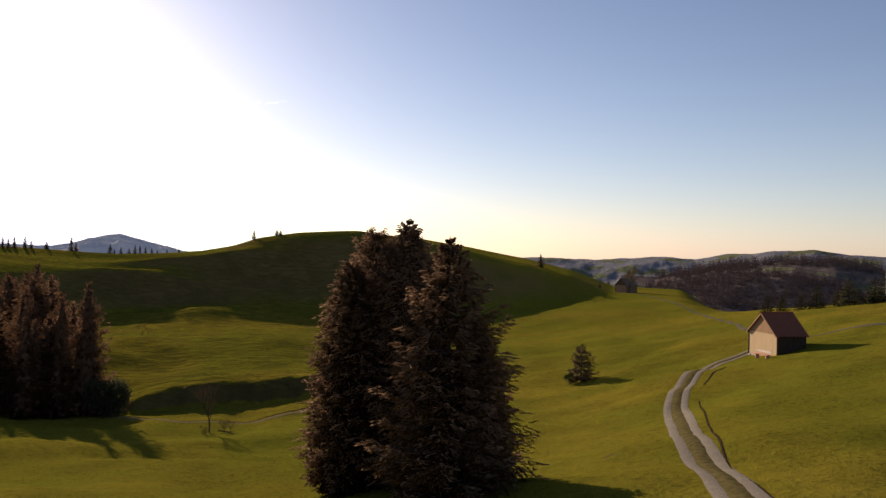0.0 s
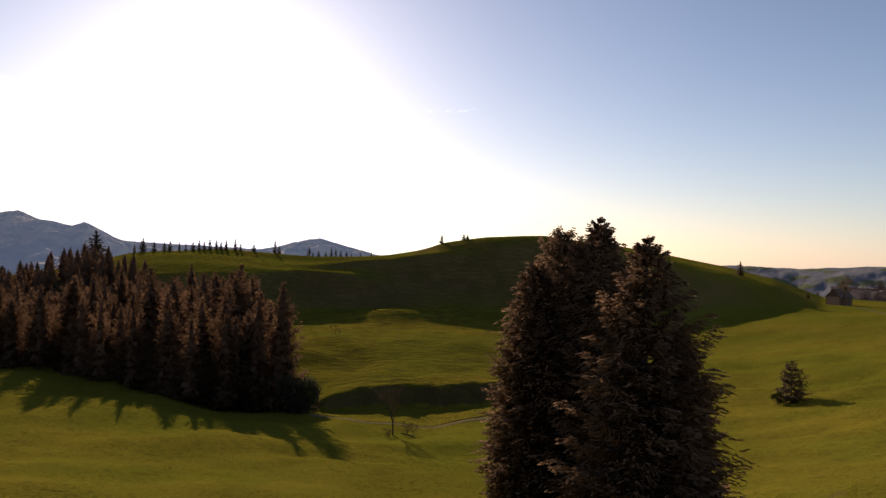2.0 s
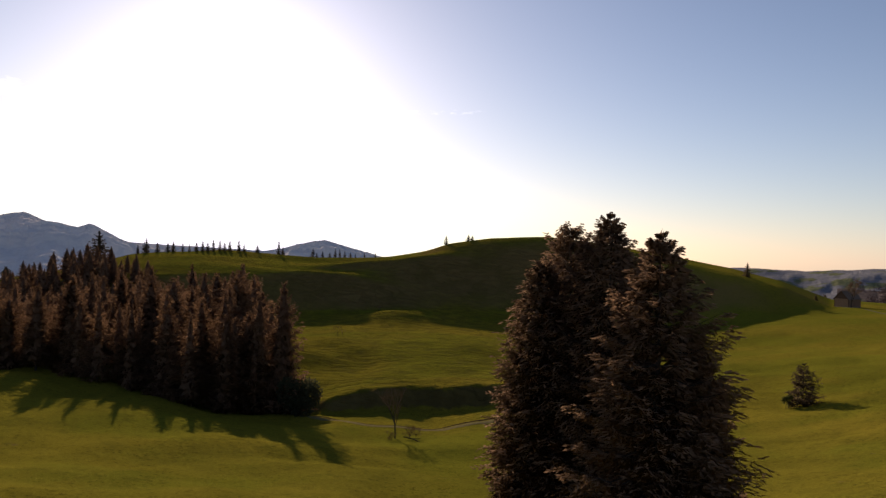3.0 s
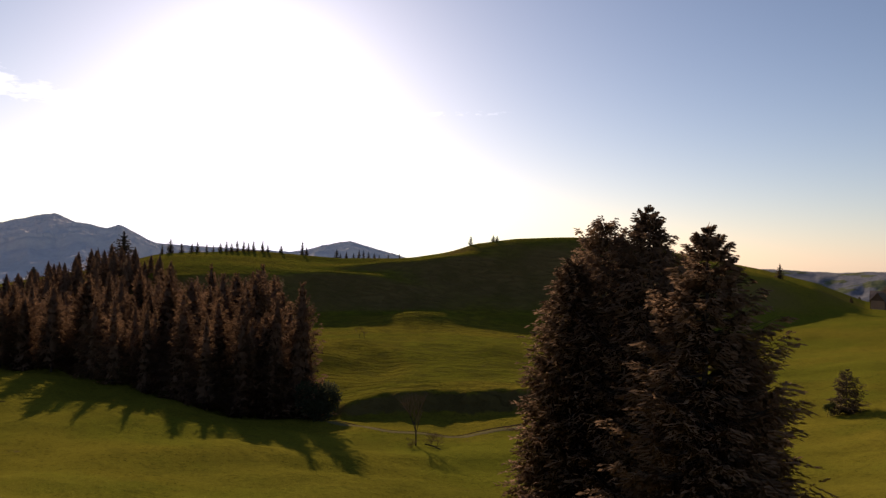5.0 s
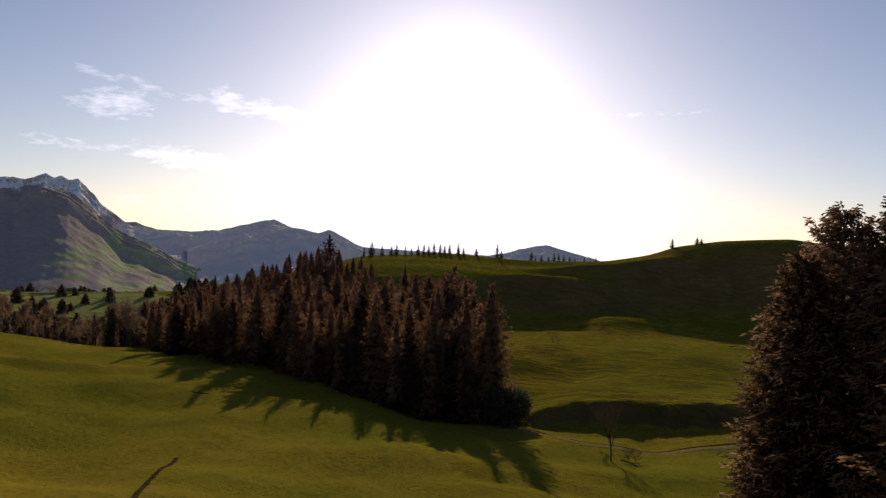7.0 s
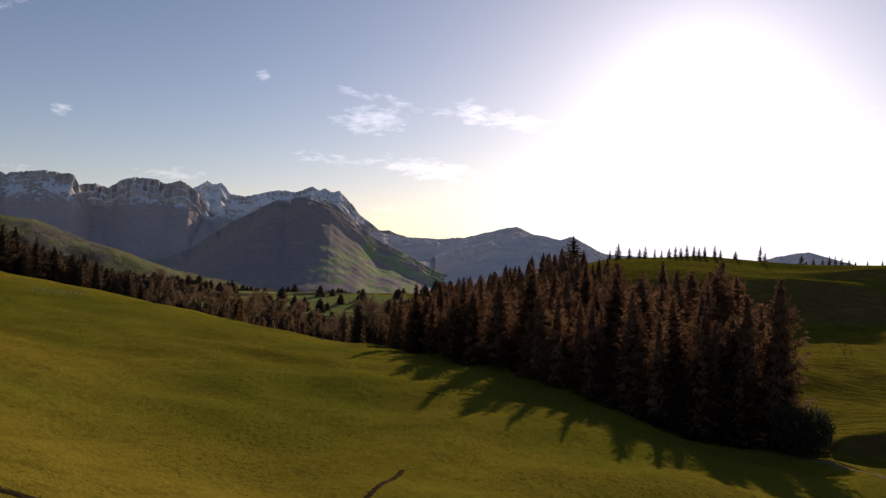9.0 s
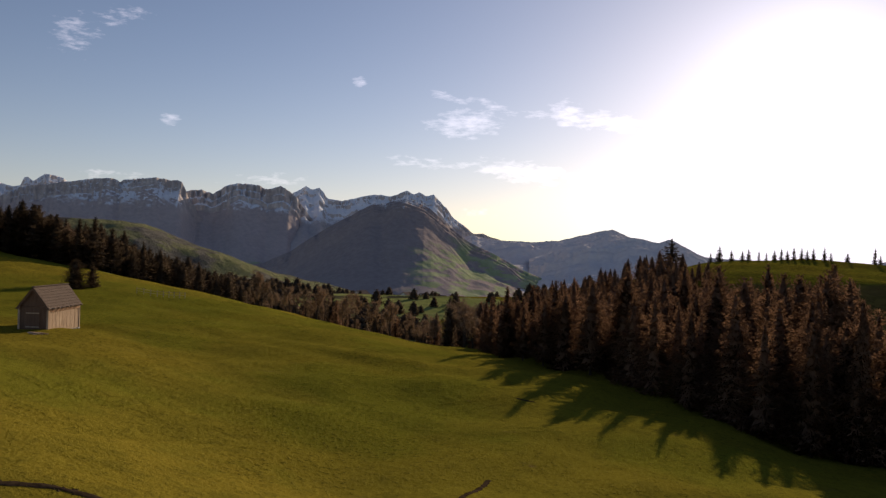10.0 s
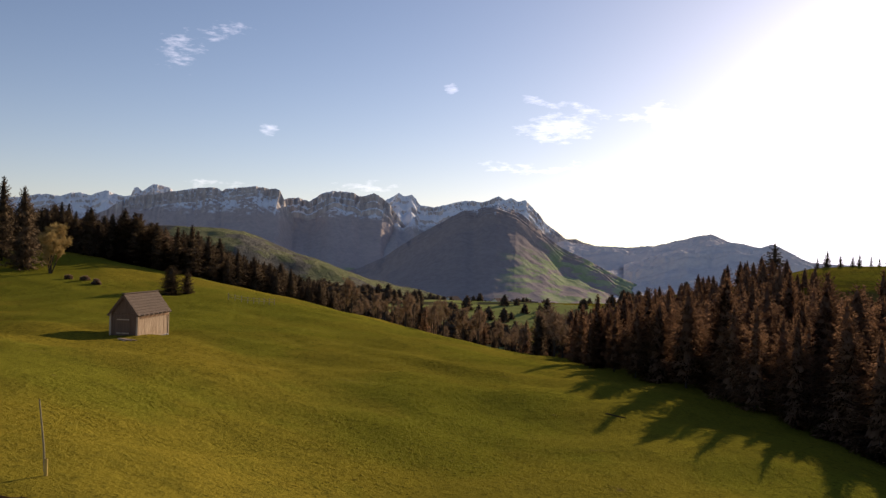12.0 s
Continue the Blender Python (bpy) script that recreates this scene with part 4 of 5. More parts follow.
def wood_tree(kind, x, y, scale, rnd, group, wide=1.0, fine=False, deep=False):
    pool = {"s": (DEEP_FINE if fine else DEEP_SPRUCE) if deep else (WOOD_SPRUCE if fine else PLAIN_SPRUCE), "l": WOOD_LARCH, "b": WOOD_BARE, "y": WOOD_YOUNG}[kind]
    name = {"s": "spruce", "l": "larch", "b": "bare_tree", "y": "leafing_tree"}[kind]
    cat = {"s": "spruce", "l": "larch", "b": "tree", "y": "tree"}[kind]
    return plant(name, pool[rnd.randrange(len(pool))], LABELS[kind], cat, x, y, scale, rnd.uniform(0, 360), group, 0.3, wide)


def inside(x, y, poly):
    hit = False
    for (x0, y0), (x1, y1) in zip(poly, poly[1:] + poly[:1]):
        if (y0 > y) != (y1 > y) and x < (x1 - x0) * (y - y0) / (y1 - y0) + x0:
            hit = not hit
    return hit


def scatter(poly, gap, rnd, tries=4000):
    xs, ys = [p[0] for p in poly], [p[1] for p in poly]
    got = []
    for _ in range(tries):
        x, y = rnd.uniform(min(xs), max(xs)), rnd.uniform(min(ys), max(ys))
        if inside(x, y, poly):
            need = gap(x, y)
            if all((x - a) ** 2 + (y - b) ** 2 > need * need for a, b in got):
                got.append((x, y))
    return got


def joined(name, label, category, trees, pools, material=NEEDLE_FAR):
    """Trees too many to tell apart, joined into one mesh: each a crown on its trunk."""
    parts_v, parts_f, normals, base = [], [], [], 0
    cache = {}
    for kind, x, y, scale, turn, pick in trees:
        mesh = pools[kind][pick % len(pools[kind])][1]
        if mesh.name not in cache:
            co = np.empty(len(mesh.vertices) * 3)
            mesh.vertices.foreach_get("co", co)
            ix = np.empty(len(mesh.loops), np.int32)
            mesh.loops.foreach_get("vertex_index", ix)
            cache[mesh.name] = co.reshape(-1, 3), ix.reshape(-1, 3)
            nm = np.empty(len(mesh.vertices) * 3)
            loops = np.empty(len(mesh.loops) * 3)
            mesh.corner_normals.foreach_get("vector", loops)
            nm = nm.reshape(-1, 3)
            nm[ix] = loops.reshape(-1, 3)
            cache[mesh.name + "n"] = nm
        co, ix = cache[mesh.name]
        c, s = math.cos(turn), math.sin(turn)
        turned = np.stack([co[:, 0] * c - co[:, 1] * s, co[:, 0] * s + co[:, 1] * c, co[:, 2]], -1) * scale
        parts_v.append(turned + (x, y, ground_at(x, y) - 0.3))
        nm = cache[mesh.name + "n"]
        normals.append(np.stack([nm[:, 0] * c - nm[:, 1] * s, nm[:, 0] * s + nm[:, 1] * c, nm[:, 2]], -1))
        parts_f.append(ix + base)
        base += len(co)
    me = mesh_arrays(name, np.concatenate(parts_v), np.concatenate(parts_f), material, smooth=True)
    me.normals_split_custom_set_from_vertices(np.concatenate(normals).tolist())
    return tagged(new(name, me), label, category, kind="stuff")


FAR_SPRUCE = [spruce_meshes(16, 4.4, 130 + k, 17, 6, 5, 3, 0.30, bare=0.05, rag=0.3, inner=0.68, power=(0.55, 0.8, 0.65)[k], material=NEEDLE_FAR, gaps=0.05, tiers=12) for k in range(3)]

# the wood on the far side of the hollow; its front trees stand singly, those behind merge
rnd = random.Random(4)
WOOD = [(-38.7, 89.0), (-48.7, 88.1), (-60.1, 88.8), (-74.9, 90.8), (-90.4, 92.2), (-130.1, 122.8), (-232.2, 211.0), (-214.1, 227.5), (-175.2, 236.2), (-151.7, 226.2), (-120.0, 202.8), (-65.0, 136.2)]
spots = sorted(scatter(WOOD, lambda x, y: 2.9 if y < 108 else (3.7 if y < 170 else 3.9), rnd, 24000), key=lambda p: math.hypot(p[0] + 8, p[1] - 15))
behind = []
for k, (x, y) in enumerate(spots):
    dark = rnd.random()
    kind = "s" if dark < 0.74 else ("l" if dark < 0.95 else "b")
    bearing = math.degrees(math.atan2(x + 4, y - 8))
    far = float(np.interp(math.hypot(x, y), [150, 230], [0.0, 1.0]))
    edge = float(np.interp(x, [-130.1, -90.4, -38.7], [122.8, 92.2, 88.5]))
    behind_edge = float(np.interp(y - edge, [0, 25], [np.interp(x, [-80, -50], [0.62, 0.74]), 0.80]))
    scale = rnd.uniform(0.66, 1.18) * ((1 - far) * behind_edge * float(np.interp(bearing, [-54, -49, -42], [0.55, 0.75, 1.0])) + far * float(np.interp(bearing, [-54, -49, -44, -40], [0.50, 0.70, 0.70, 0.55])))
    if k < 170 or kind == "b" or (kind == "l" and k < 330):
        wood_tree("s" if k < 24 and kind == "b" else kind, x, y, scale, rnd, "trees of the wood", rnd.uniform(0.62, 1.05), k < 75)
    else:
        behind.append(("s", x, y, scale, rnd.uniform(0, 6.28), rnd.randrange(3)))
joined("wood_interior", "crowns of the dark spruces deeper in the wood", "wood", behind, {"s": FAR_SPRUCE})

# forest on the hillside towards the mountains
FOREST = [(-211.9, 19.3), (-205.7, 46.8), (-197.0, 68.0), (-203.7, 81.5), (-209.1, 110.4), (-318.1, 147.9), (-362.6, 106.5), (-340.7, 54.4), (-311.7, 12.0)]
spots = sorted(scatter(FOREST, lambda x, y: 2.7, rnd, 13000), key=lambda p: math.hypot(p[0] + 12, p[1] - 24))
behind = []
for k, (x, y) in enumerate(spots):
    dark = rnd.random()
    kind = "s" if dark < 0.90 else "b"
    bearing = math.degrees(math.atan2(x + 12, y - 24))
    scale = rnd.uniform(0.44, 0.74) * float(np.interp(bearing, [-86, -79, -75, -70, -66, -62], [0.95, 1.10, 1.0, 0.85, 0.70, 0.55]))
    if k < 190 or kind == "b":
        wood_tree(kind, x, y, scale, rnd, "trees of the hillside forest", rnd.uniform(0.95, 1.40), k < 20, True)
    else:
        behind.append(("s", x, y, scale, rnd.uniform(0, 6.28), rnd.randrange(3)))
joined("hillside_forest", "dark spruce forest covering the slope below the mountains", "forest", behind, {"s": FAR_SPRUCE}, NEEDLE_DEEP)

# trees in first leaf and a leafless clump at the lower end of the wood
for x, y, scale in ((-181.0, 180.0, 0.95), (-176.0, 187.0, 0.8), (-186.0, 186.0, 0.75)):
    wood_tree("y", x, y, scale, rnd, "trees of the wood")
for k in range(9):
    wood_tree("b", -128 - 4.2 * k + rnd.uniform(-2, 2), 117 + 3.6 * k + rnd.uniform(-3, 3), rnd.uniform(0.55, 0.85), rnd, "trees of the wood")

# loose trees along the edge of the valley
COPSE = [(-163.7, 89.4), (-139.8, 103.1), (-127.7, 120.0), (-162.8, 156.0), (-215.4, 169.9), (-241.2, 124.4)]
for x, y in scatter(COPSE, lambda x, y: 6.6, rnd, 3000):
    dark = rnd.random()
    wood_tree("b" if dark < 0.80 else ("s" if dark < 0.88 else ("y" if dark < 0.94 else "l")), x, y, rnd.uniform(0.30, 0.70), rnd, "trees above the valley", rnd.uniform(0.6, 0.95), False, True)

# copses strewn over the valley floor
SPECK = [spruce_meshes(10, 5.2, 150 + k, 7, 6, 3, 2, 1.3, bare=0.02, power=0.45, material=NEEDLE_FAR, tiers=4) for k in range(2)]
strewn = []
for _ in range(80):
    cx, cy = away(rnd.uniform(-76, -44), rnd.uniform(250, 950))
    for _ in range(rnd.randint(4, 10)):
        strewn.append(("s", cx + rnd.gauss(0, 14), cy + rnd.gauss(0, 10), rnd.uniform(0.35, 0.75), rnd.uniform(0, 6.28), rnd.randrange(2)))
for az, dist, count, spread in ((-55.5, 330, 60, 15), (-58.5, 300, 40, 14), (-63.0, 340, 40, 18)):
    cx, cy = away(az, dist)
    for _ in range(count):
        strewn.append(("s", cx + rnd.gauss(0, spread), cy + rnd.gauss(0, spread * 0.6), rnd.uniform(0.5, 0.9), rnd.uniform(0, 6.28), rnd.randrange(2)))
for _ in range(60):
    cx, cy = away(rnd.uniform(10, 36), rnd.uniform(420, 900))
    for _ in range(rnd.randint(2, 7)):
        strewn.append(("s", cx + rnd.gauss(0, 16), cy + rnd.gauss(0, 12), rnd.uniform(0.35, 0.7), rnd.uniform(0, 6.28), rnd.randrange(2)))
joined("valley_copses", "small dark copses strewn over the valley meadows", "copse", strewn, {"s": SPECK}, NEEDLE_DEEP)

# leafless wood on the hillside beyond the meadow, planted over the slope that faces the meadow
CROWN = [spruce_meshes(11, 4.4, 170 + k, 5, 5, 2, 1, 1.5, bare=0.12, power=0.5, material=HILL_TWIG) for k in range(2)]
slope = bpy.data.objects["wooded_hill"].data
grid = np.empty(len(slope.vertices) * 3)
slope.vertices.foreach_get("co", grid)
grid = grid.reshape(-1, 3)
front = grid[(np.hypot(grid[:, 0], grid[:, 1]) < 1015) & (np.hypot(grid[:, 0], grid[:, 1]) > 760)]
crowns_v, crowns_f, base = [], [], 0
for _ in range(1500):
    px, py, pz = front[rnd.randrange(len(front))]
    if noise.noise((px * 0.008, py * 0.008, 3.0)) > 0.10:
        continue
    mesh = CROWN[rnd.randrange(2)][1]
    co = np.array([v.co for v in mesh.vertices])
    ix = np.array([p.vertices[:] for p in mesh.polygons])
    crowns_v.append(co * rnd.uniform(0.55, 1.05) + (px + rnd.uniform(-4, 4), py + rnd.uniform(-4, 4), pz - 1))
    crowns_f.append(ix + base)
    base += len(co)
tagged(new("hill_wood", mesh_arrays("hill_wood", np.concatenate(crowns_v), np.concatenate(crowns_f), HILL_TWIG, smooth=False)),
       "leafless purple-brown wood covering the far hillside", "wood", kind="stuff")

# trees that stand out singly: kind, place, scale, width
for kind, (x, y), scale, wide in [
        ("s", (-181.7, 34.3), 0.98, 0.75), ("s", (-189.9, 31.1), 1.04, 0.8), ("s", (-146.9, 53.7), 0.32, 1.5), ("s", (-148.3, 56.6), 0.28, 1.4),
        ("s", (-201.5, 126.1), 0.55, 0.6), ("b", (-185.1, 103.0), 0.75, 0.8)]:
    wood_tree(kind, x, y, scale, rnd, "single trees", wide, True, True)

x, y = (-186.5, 256.5)
plant("spruce", RIDGE_SPRUCE[1], "bushy dark spruce standing tall on the ridge", "spruce", x, y, 1.32, 40, "", 0.3, 1.5)
x, y = (-176.4, 38.6)
plant("bare_tree", bare_tree_meshes(11.0, 0.42, 307, 6, 3, 0.55, SUNLIT_TWIG, 0.02, leaf_w=0.06, per=3), "broad leafless tree with golden sunlit twigs on the pasture edge", "tree", x, y, 1.12, 20, "", 2.6, 1.1)

# small spruces along the skyline of the ridge
RIDGE_WEST = [
        ((-166.1, 249.0), 4.3), ((-164.4, 251.4), 6.5), ((-161.4, 253.4), 4.7), ((-159.1, 256.1), 4.3), ((-157.6, 257.1), 5.0),
        ((-154.4, 257.9), 4.3), ((-153.0, 259.9), 3.6), ((-151.0, 261.2), 4.3), ((-148.7, 261.3), 5.0), ((-147.2, 262.2), 4.3),
        ((-145.6, 263.1), 5.4), ((-144.1, 265.1), 5.0), ((-141.8, 264.2), 4.3), ((-140.2, 265.0), 5.0), ((-137.5, 266.5), 5.4)]
RIDGE_EAST = [
        ((-135.9, 267.3), 3.6), ((-132.2, 270.3), 3.6), ((-125.1, 272.7), 6.5), ((-124.6, 275.1), 4.3), ((-114.0, 277.6), 5.0),
        ((-113.5, 280.0), 3.6), ((-111.2, 279.9), 4.3), ((-108.4, 279.9), 3.6), ((-107.3, 282.5), 5.4), ((-105.1, 281.2), 5.0),
        ((-103.4, 281.9), 4.3), ((-102.2, 284.5), 3.6), ((-100.5, 285.1), 2.9), ((-97.1, 285.2), 2.9), ((-93.6, 287.5), 2.9),
        ((-65.6, 281.5), 3.8), ((-58.0, 283.1), 2.7), ((-56.7, 283.4), 2.2), ((35.0, 286.9), 5.5), ((55.4, 283.6), 2.5)]
for (x, y), h in RIDGE_WEST + RIDGE_EAST:
    if x < -90:
        x, y = x * 1.085, y * 1.085
    plant("ridge_spruce", RIDGE_SPRUCE[rnd.randrange(3)], "small spruce on the skyline of the ridge", "spruce", x, y, h / 10, rnd.uniform(0, 360), "spruces on the ridge", 0.2, rnd.uniform(0.65, 1.25) * (1.7 if x > -70 else 1.0))

# spruces whose tops show over the crest of the meadow
for (x, y), scale in [((64.3, 159.5), 0.30), ((69.1, 164.0), 0.24), ((70.0, 157.1), 0.24), ((71.6, 154.2), 0.36), ((77.6, 158.0), 0.26), ((77.5, 153.6), 0.40),
                      ((80.8, 156.3), 0.24), ((81.3, 151.6), 0.36), ((83.7, 152.5), 0.42)]:
    plant("spruce", DARK_SPRUCE[rnd.randrange(2)], "dark bushy spruce rising behind the crest of the meadow", "spruce", x, y, scale * 0.9, rnd.uniform(0, 360), "trees behind the crest", 0.3, 1.5)


def bush_meshes(radius, height, seed, count, material):
    """A dense rounded thicket of stems and leaves with a ragged outline."""
    rnd2 = random.Random(seed)
    stems, leaves = Builder(), Builder()
    lobes = [(Vector((rnd2.uniform(-0.55, 0.55) * radius, rnd2.uniform(-0.55, 0.55) * radius, rnd2.uniform(0.25, 0.72) * height)), rnd2.uniform(0.38, 0.62)) for _ in range(14)]
    for centre, size in lobes:
        stems.tube([Vector((centre.x * 0.2, centre.y * 0.2, -0.2)), centre * 0.6, centre], [0.07, 0.05, 0.02], 4)
        for _ in range(count // 14):
            d = Vector((rnd2.gauss(0, 1), rnd2.gauss(0, 1), rnd2.gauss(0, 1))).normalized()
            p = centre + Vector((d.x * radius * size, d.y * radius * size, d.z * height * size * 0.62)) * rnd2.uniform(0.7, 1.05)
            if p.z < 0.05:
                continue
            t = (d + Vector((rnd2.uniform(-0.8, 0.8), rnd2.uniform(-0.8, 0.8), rnd2.uniform(-0.5, 0.9)))).normalized()
            leaves.blade(p, p + t * rnd2.uniform(0.2, 0.42), t.orthogonal().normalized(), 0.09)
    return stems.mesh("stems", BARK_GREY), leaves.mesh("leaves", material)


def bush(label, x, y, meshes, turn=0.0, scale=1.0):
    root = thing("bush", label, "bush", (x, y, ground_at(x, y) - 0.1), turn)
    root.scale = (scale, scale, scale)
    part("stems", meshes[0], root)
    part("leaves", meshes[1], root)


DENSE = bush_meshes(2.7, 4.4, 3, 5200, BUSH)
x, y = (-38.5, 93.1)
bush("dense dark rounded bush beside the brook", x, y, DENSE)
for (x, y), scale, wide in (((-40.9, 93.7), 1.0, 0.72), ((-43.2, 92.1), 0.88, 0.7), ((-45.5, 90.7), 0.7, 0.8)):
    plant("spruce", WOOD_SPRUCE[int(scale * 10) % 4], "slim dark spruce at the corner of the wood beside the bush", "spruce", x, y, scale, 70 * scale, "trees of the wood", 0.3, wide)
# the bare little tree on the meadow with shrubs at its foot
x, y = (-23.1, 81.4)
plant("bare_tree", bare_tree_meshes(5.2, 0.5, 8, 5, 3, 0.0, None, 0.30, 0.016), "slender leafless young tree standing on the meadow", "tree", x, y)
for px, py, h, seed in ((*(-23.2, 80.6), 1.5, 1), (*(-21.8, 82.0), 1.9, 2), (*(-21.3, 82.7), 1.5, 3)):
    plant("bare_shrub", bare_tree_meshes(h, 1.0, 200 + seed, 4, 5, 0.0, None, 0.02, 0.014), "low leafless brown shrub at the young tree's foot", "shrub", px, py)
for px, py, h, seed in ((*(-53.6, 145.7), 2.8, 4), (*(-69.7, 219.8), 2.4, 5), (*(-52.7, 145.7), 1.8, 6)):
    plant("sapling", bare_tree_meshes(h, 0.6, 220 + seed, 4, 3, 0.0, None, 0.3, 0.016), "thin leafless sapling on the pasture slope", "tree", px, py)
for px, py, h, seed in ((*(-163.2, 42.8), 2.4, 7), (*(-158.7, 44.1), 1.9, 8), (*(-168.2, 40.7), 2.0, 9)):
    plant("bare_shrub", bare_tree_meshes(h * 0.55, 1.3, 240 + seed, 4, 6, 0.45, None, 0.0, 0.010, leaf_w=0.10, per=3), "low brown shrub on the edge of the pasture", "shrub", px, py)
x, y = (67.1, 289.3)
plant("bare_tree", WOOD_BARE[1], "leafless tree beside the far dark barn", "tree", x, y, 0.75, 80)

# ---------- barns ----------


def slab(corners, out, thick, material, name):
    """A flat board of that outline, thick inwards from its face."""
    n = len(corners)
    verts = [tuple(c) for c in corners] + [tuple(c - out * thick) for c in corners]
    faces = [tuple(range(n)), tuple(range(2 * n - 1, n - 1, -1))] + [(k, k + n, (k + 1) % n + n, (k + 1) % n) for k in range(n)]
    return mesh_of(name, verts, faces, material)


def board_wall(parent, name, u_axis, origin, width, top, out, board, material, bottom=0.0, seed=0, label=""):
    """A wall panel with upright boards nailed on it; top(u) is the height of the wall's edge."""
    rnd2 = random.Random(seed)
    up = Vector((0, 0, 1))
    edge = [0, width / 2, width]
    panel = [origin + up * bottom, origin + u_axis * width + up * bottom] + [origin + u_axis * u + up * top(u) for u in reversed(edge)]
    wall = part(name, slab(panel, out, 0.05, material, name), parent, label)
    count = max(1, round(width / board))
    for k in range(count):
        u0, u1 = width * k / count + 0.008, width * (k + 1) / count - 0.008
        lift = rnd2.uniform(0.020, 0.036)
        low = bottom + rnd2.uniform(-0.06, 0.02)
        at = origin + out * lift
        part("board", slab([at + u_axis * u0 + up * low, at + u_axis * u1 + up * low, at + u_axis * u1 + up * top(u1), at + u_axis * u0 + up * top(u0)], out, 0.018, material, "board"), wall)
    return wall


def lying_wall(parent, name, u_axis, origin, spans, out, material, seed=0, label=""):
    """Boards laid level one over the other; spans: low and high edge, and the ends of both."""
    rnd2 = random.Random(seed)
    up = Vector((0, 0, 1))
    first, last = spans[0], spans[-1]
    ends = ((first[2], first[0]), (first[3], first[0]), (last[5], last[1]), (last[4], last[1]))
    wall = part(name, slab([origin + u_axis * u + up * h for u, h in ends], out, 0.05, material, name), parent, label)
    for z0, z1, a0, b0, a1, b1 in spans:
        at = origin + out * rnd2.uniform(0.020, 0.036)
        part("board", slab([at + u_axis * u + up * h for u, h in ((a0, z0), (b0, z0), (b1, z1), (a1, z1))], out, 0.018, material, "board"), wall)
    return wall


def roof_slope(parent, w, l, eave, ridge, side, over, material, seed):
    """One slope of the roof: a deck with overlapping courses of shingles, uneven at their lower edge."""
    rnd2 = random.Random(seed)
    half, rise = w / 2, ridge - eave
    slope = math.hypot(half, rise)
    down = Vector((side * half / slope, 0, -rise / slope))
    nrm = Vector((side * rise / slope, 0, half / slope))
    top = Vector((half, 0, ridge + 0.05))
    total = slope + over
    deck = [top + Vector((0, over, 0)), top + Vector((0, -l - over, 0)), top + down * total + Vector((0, -l - over, 0)), top + down * total + Vector((0, over, 0))]
    roof = part("roof_slope", slab(deck if side > 0 else deck[::-1], nrm, 0.07, material, "roof_slope"), parent)
    courses = max(6, round(total / 0.30))
    tiles = max(8, round((l + 2 * over) / 0.24))
    for c in range(courses):
        s0, s1 = total * c / courses, total * (c + 1) / courses + 0.07
        verts, faces = [], []
        for t in range(tiles):
            y0, y1 = over - (l + 2 * over) * t / tiles, over - (l + 2 * over) * (t + 1) / tiles
            lift, e = rnd2.uniform(0.0, 0.02), s1 + rnd2.uniform(-0.03, 0.03)
            for y in (y0, y1):
                verts += [tuple(top + down * s0 + Vector((0, y, 0)) + nrm * 0.012), tuple(top + down * e + Vector((0, y, 0)) + nrm * (0.045 + lift)), tuple(top + down * e + Vector((0, y, 0)) + nrm * 0.006)]
            n = 6 * t
            faces += [(n, n + 1, n + 4, n + 3), (n + 1, n + 2, n + 5, n + 4)]
            if t:
                faces.append((n - 3, n - 2, n + 1, n))
        part("shingle_course", mesh_of("shingle_course", verts, faces, material), roof)
    return roof


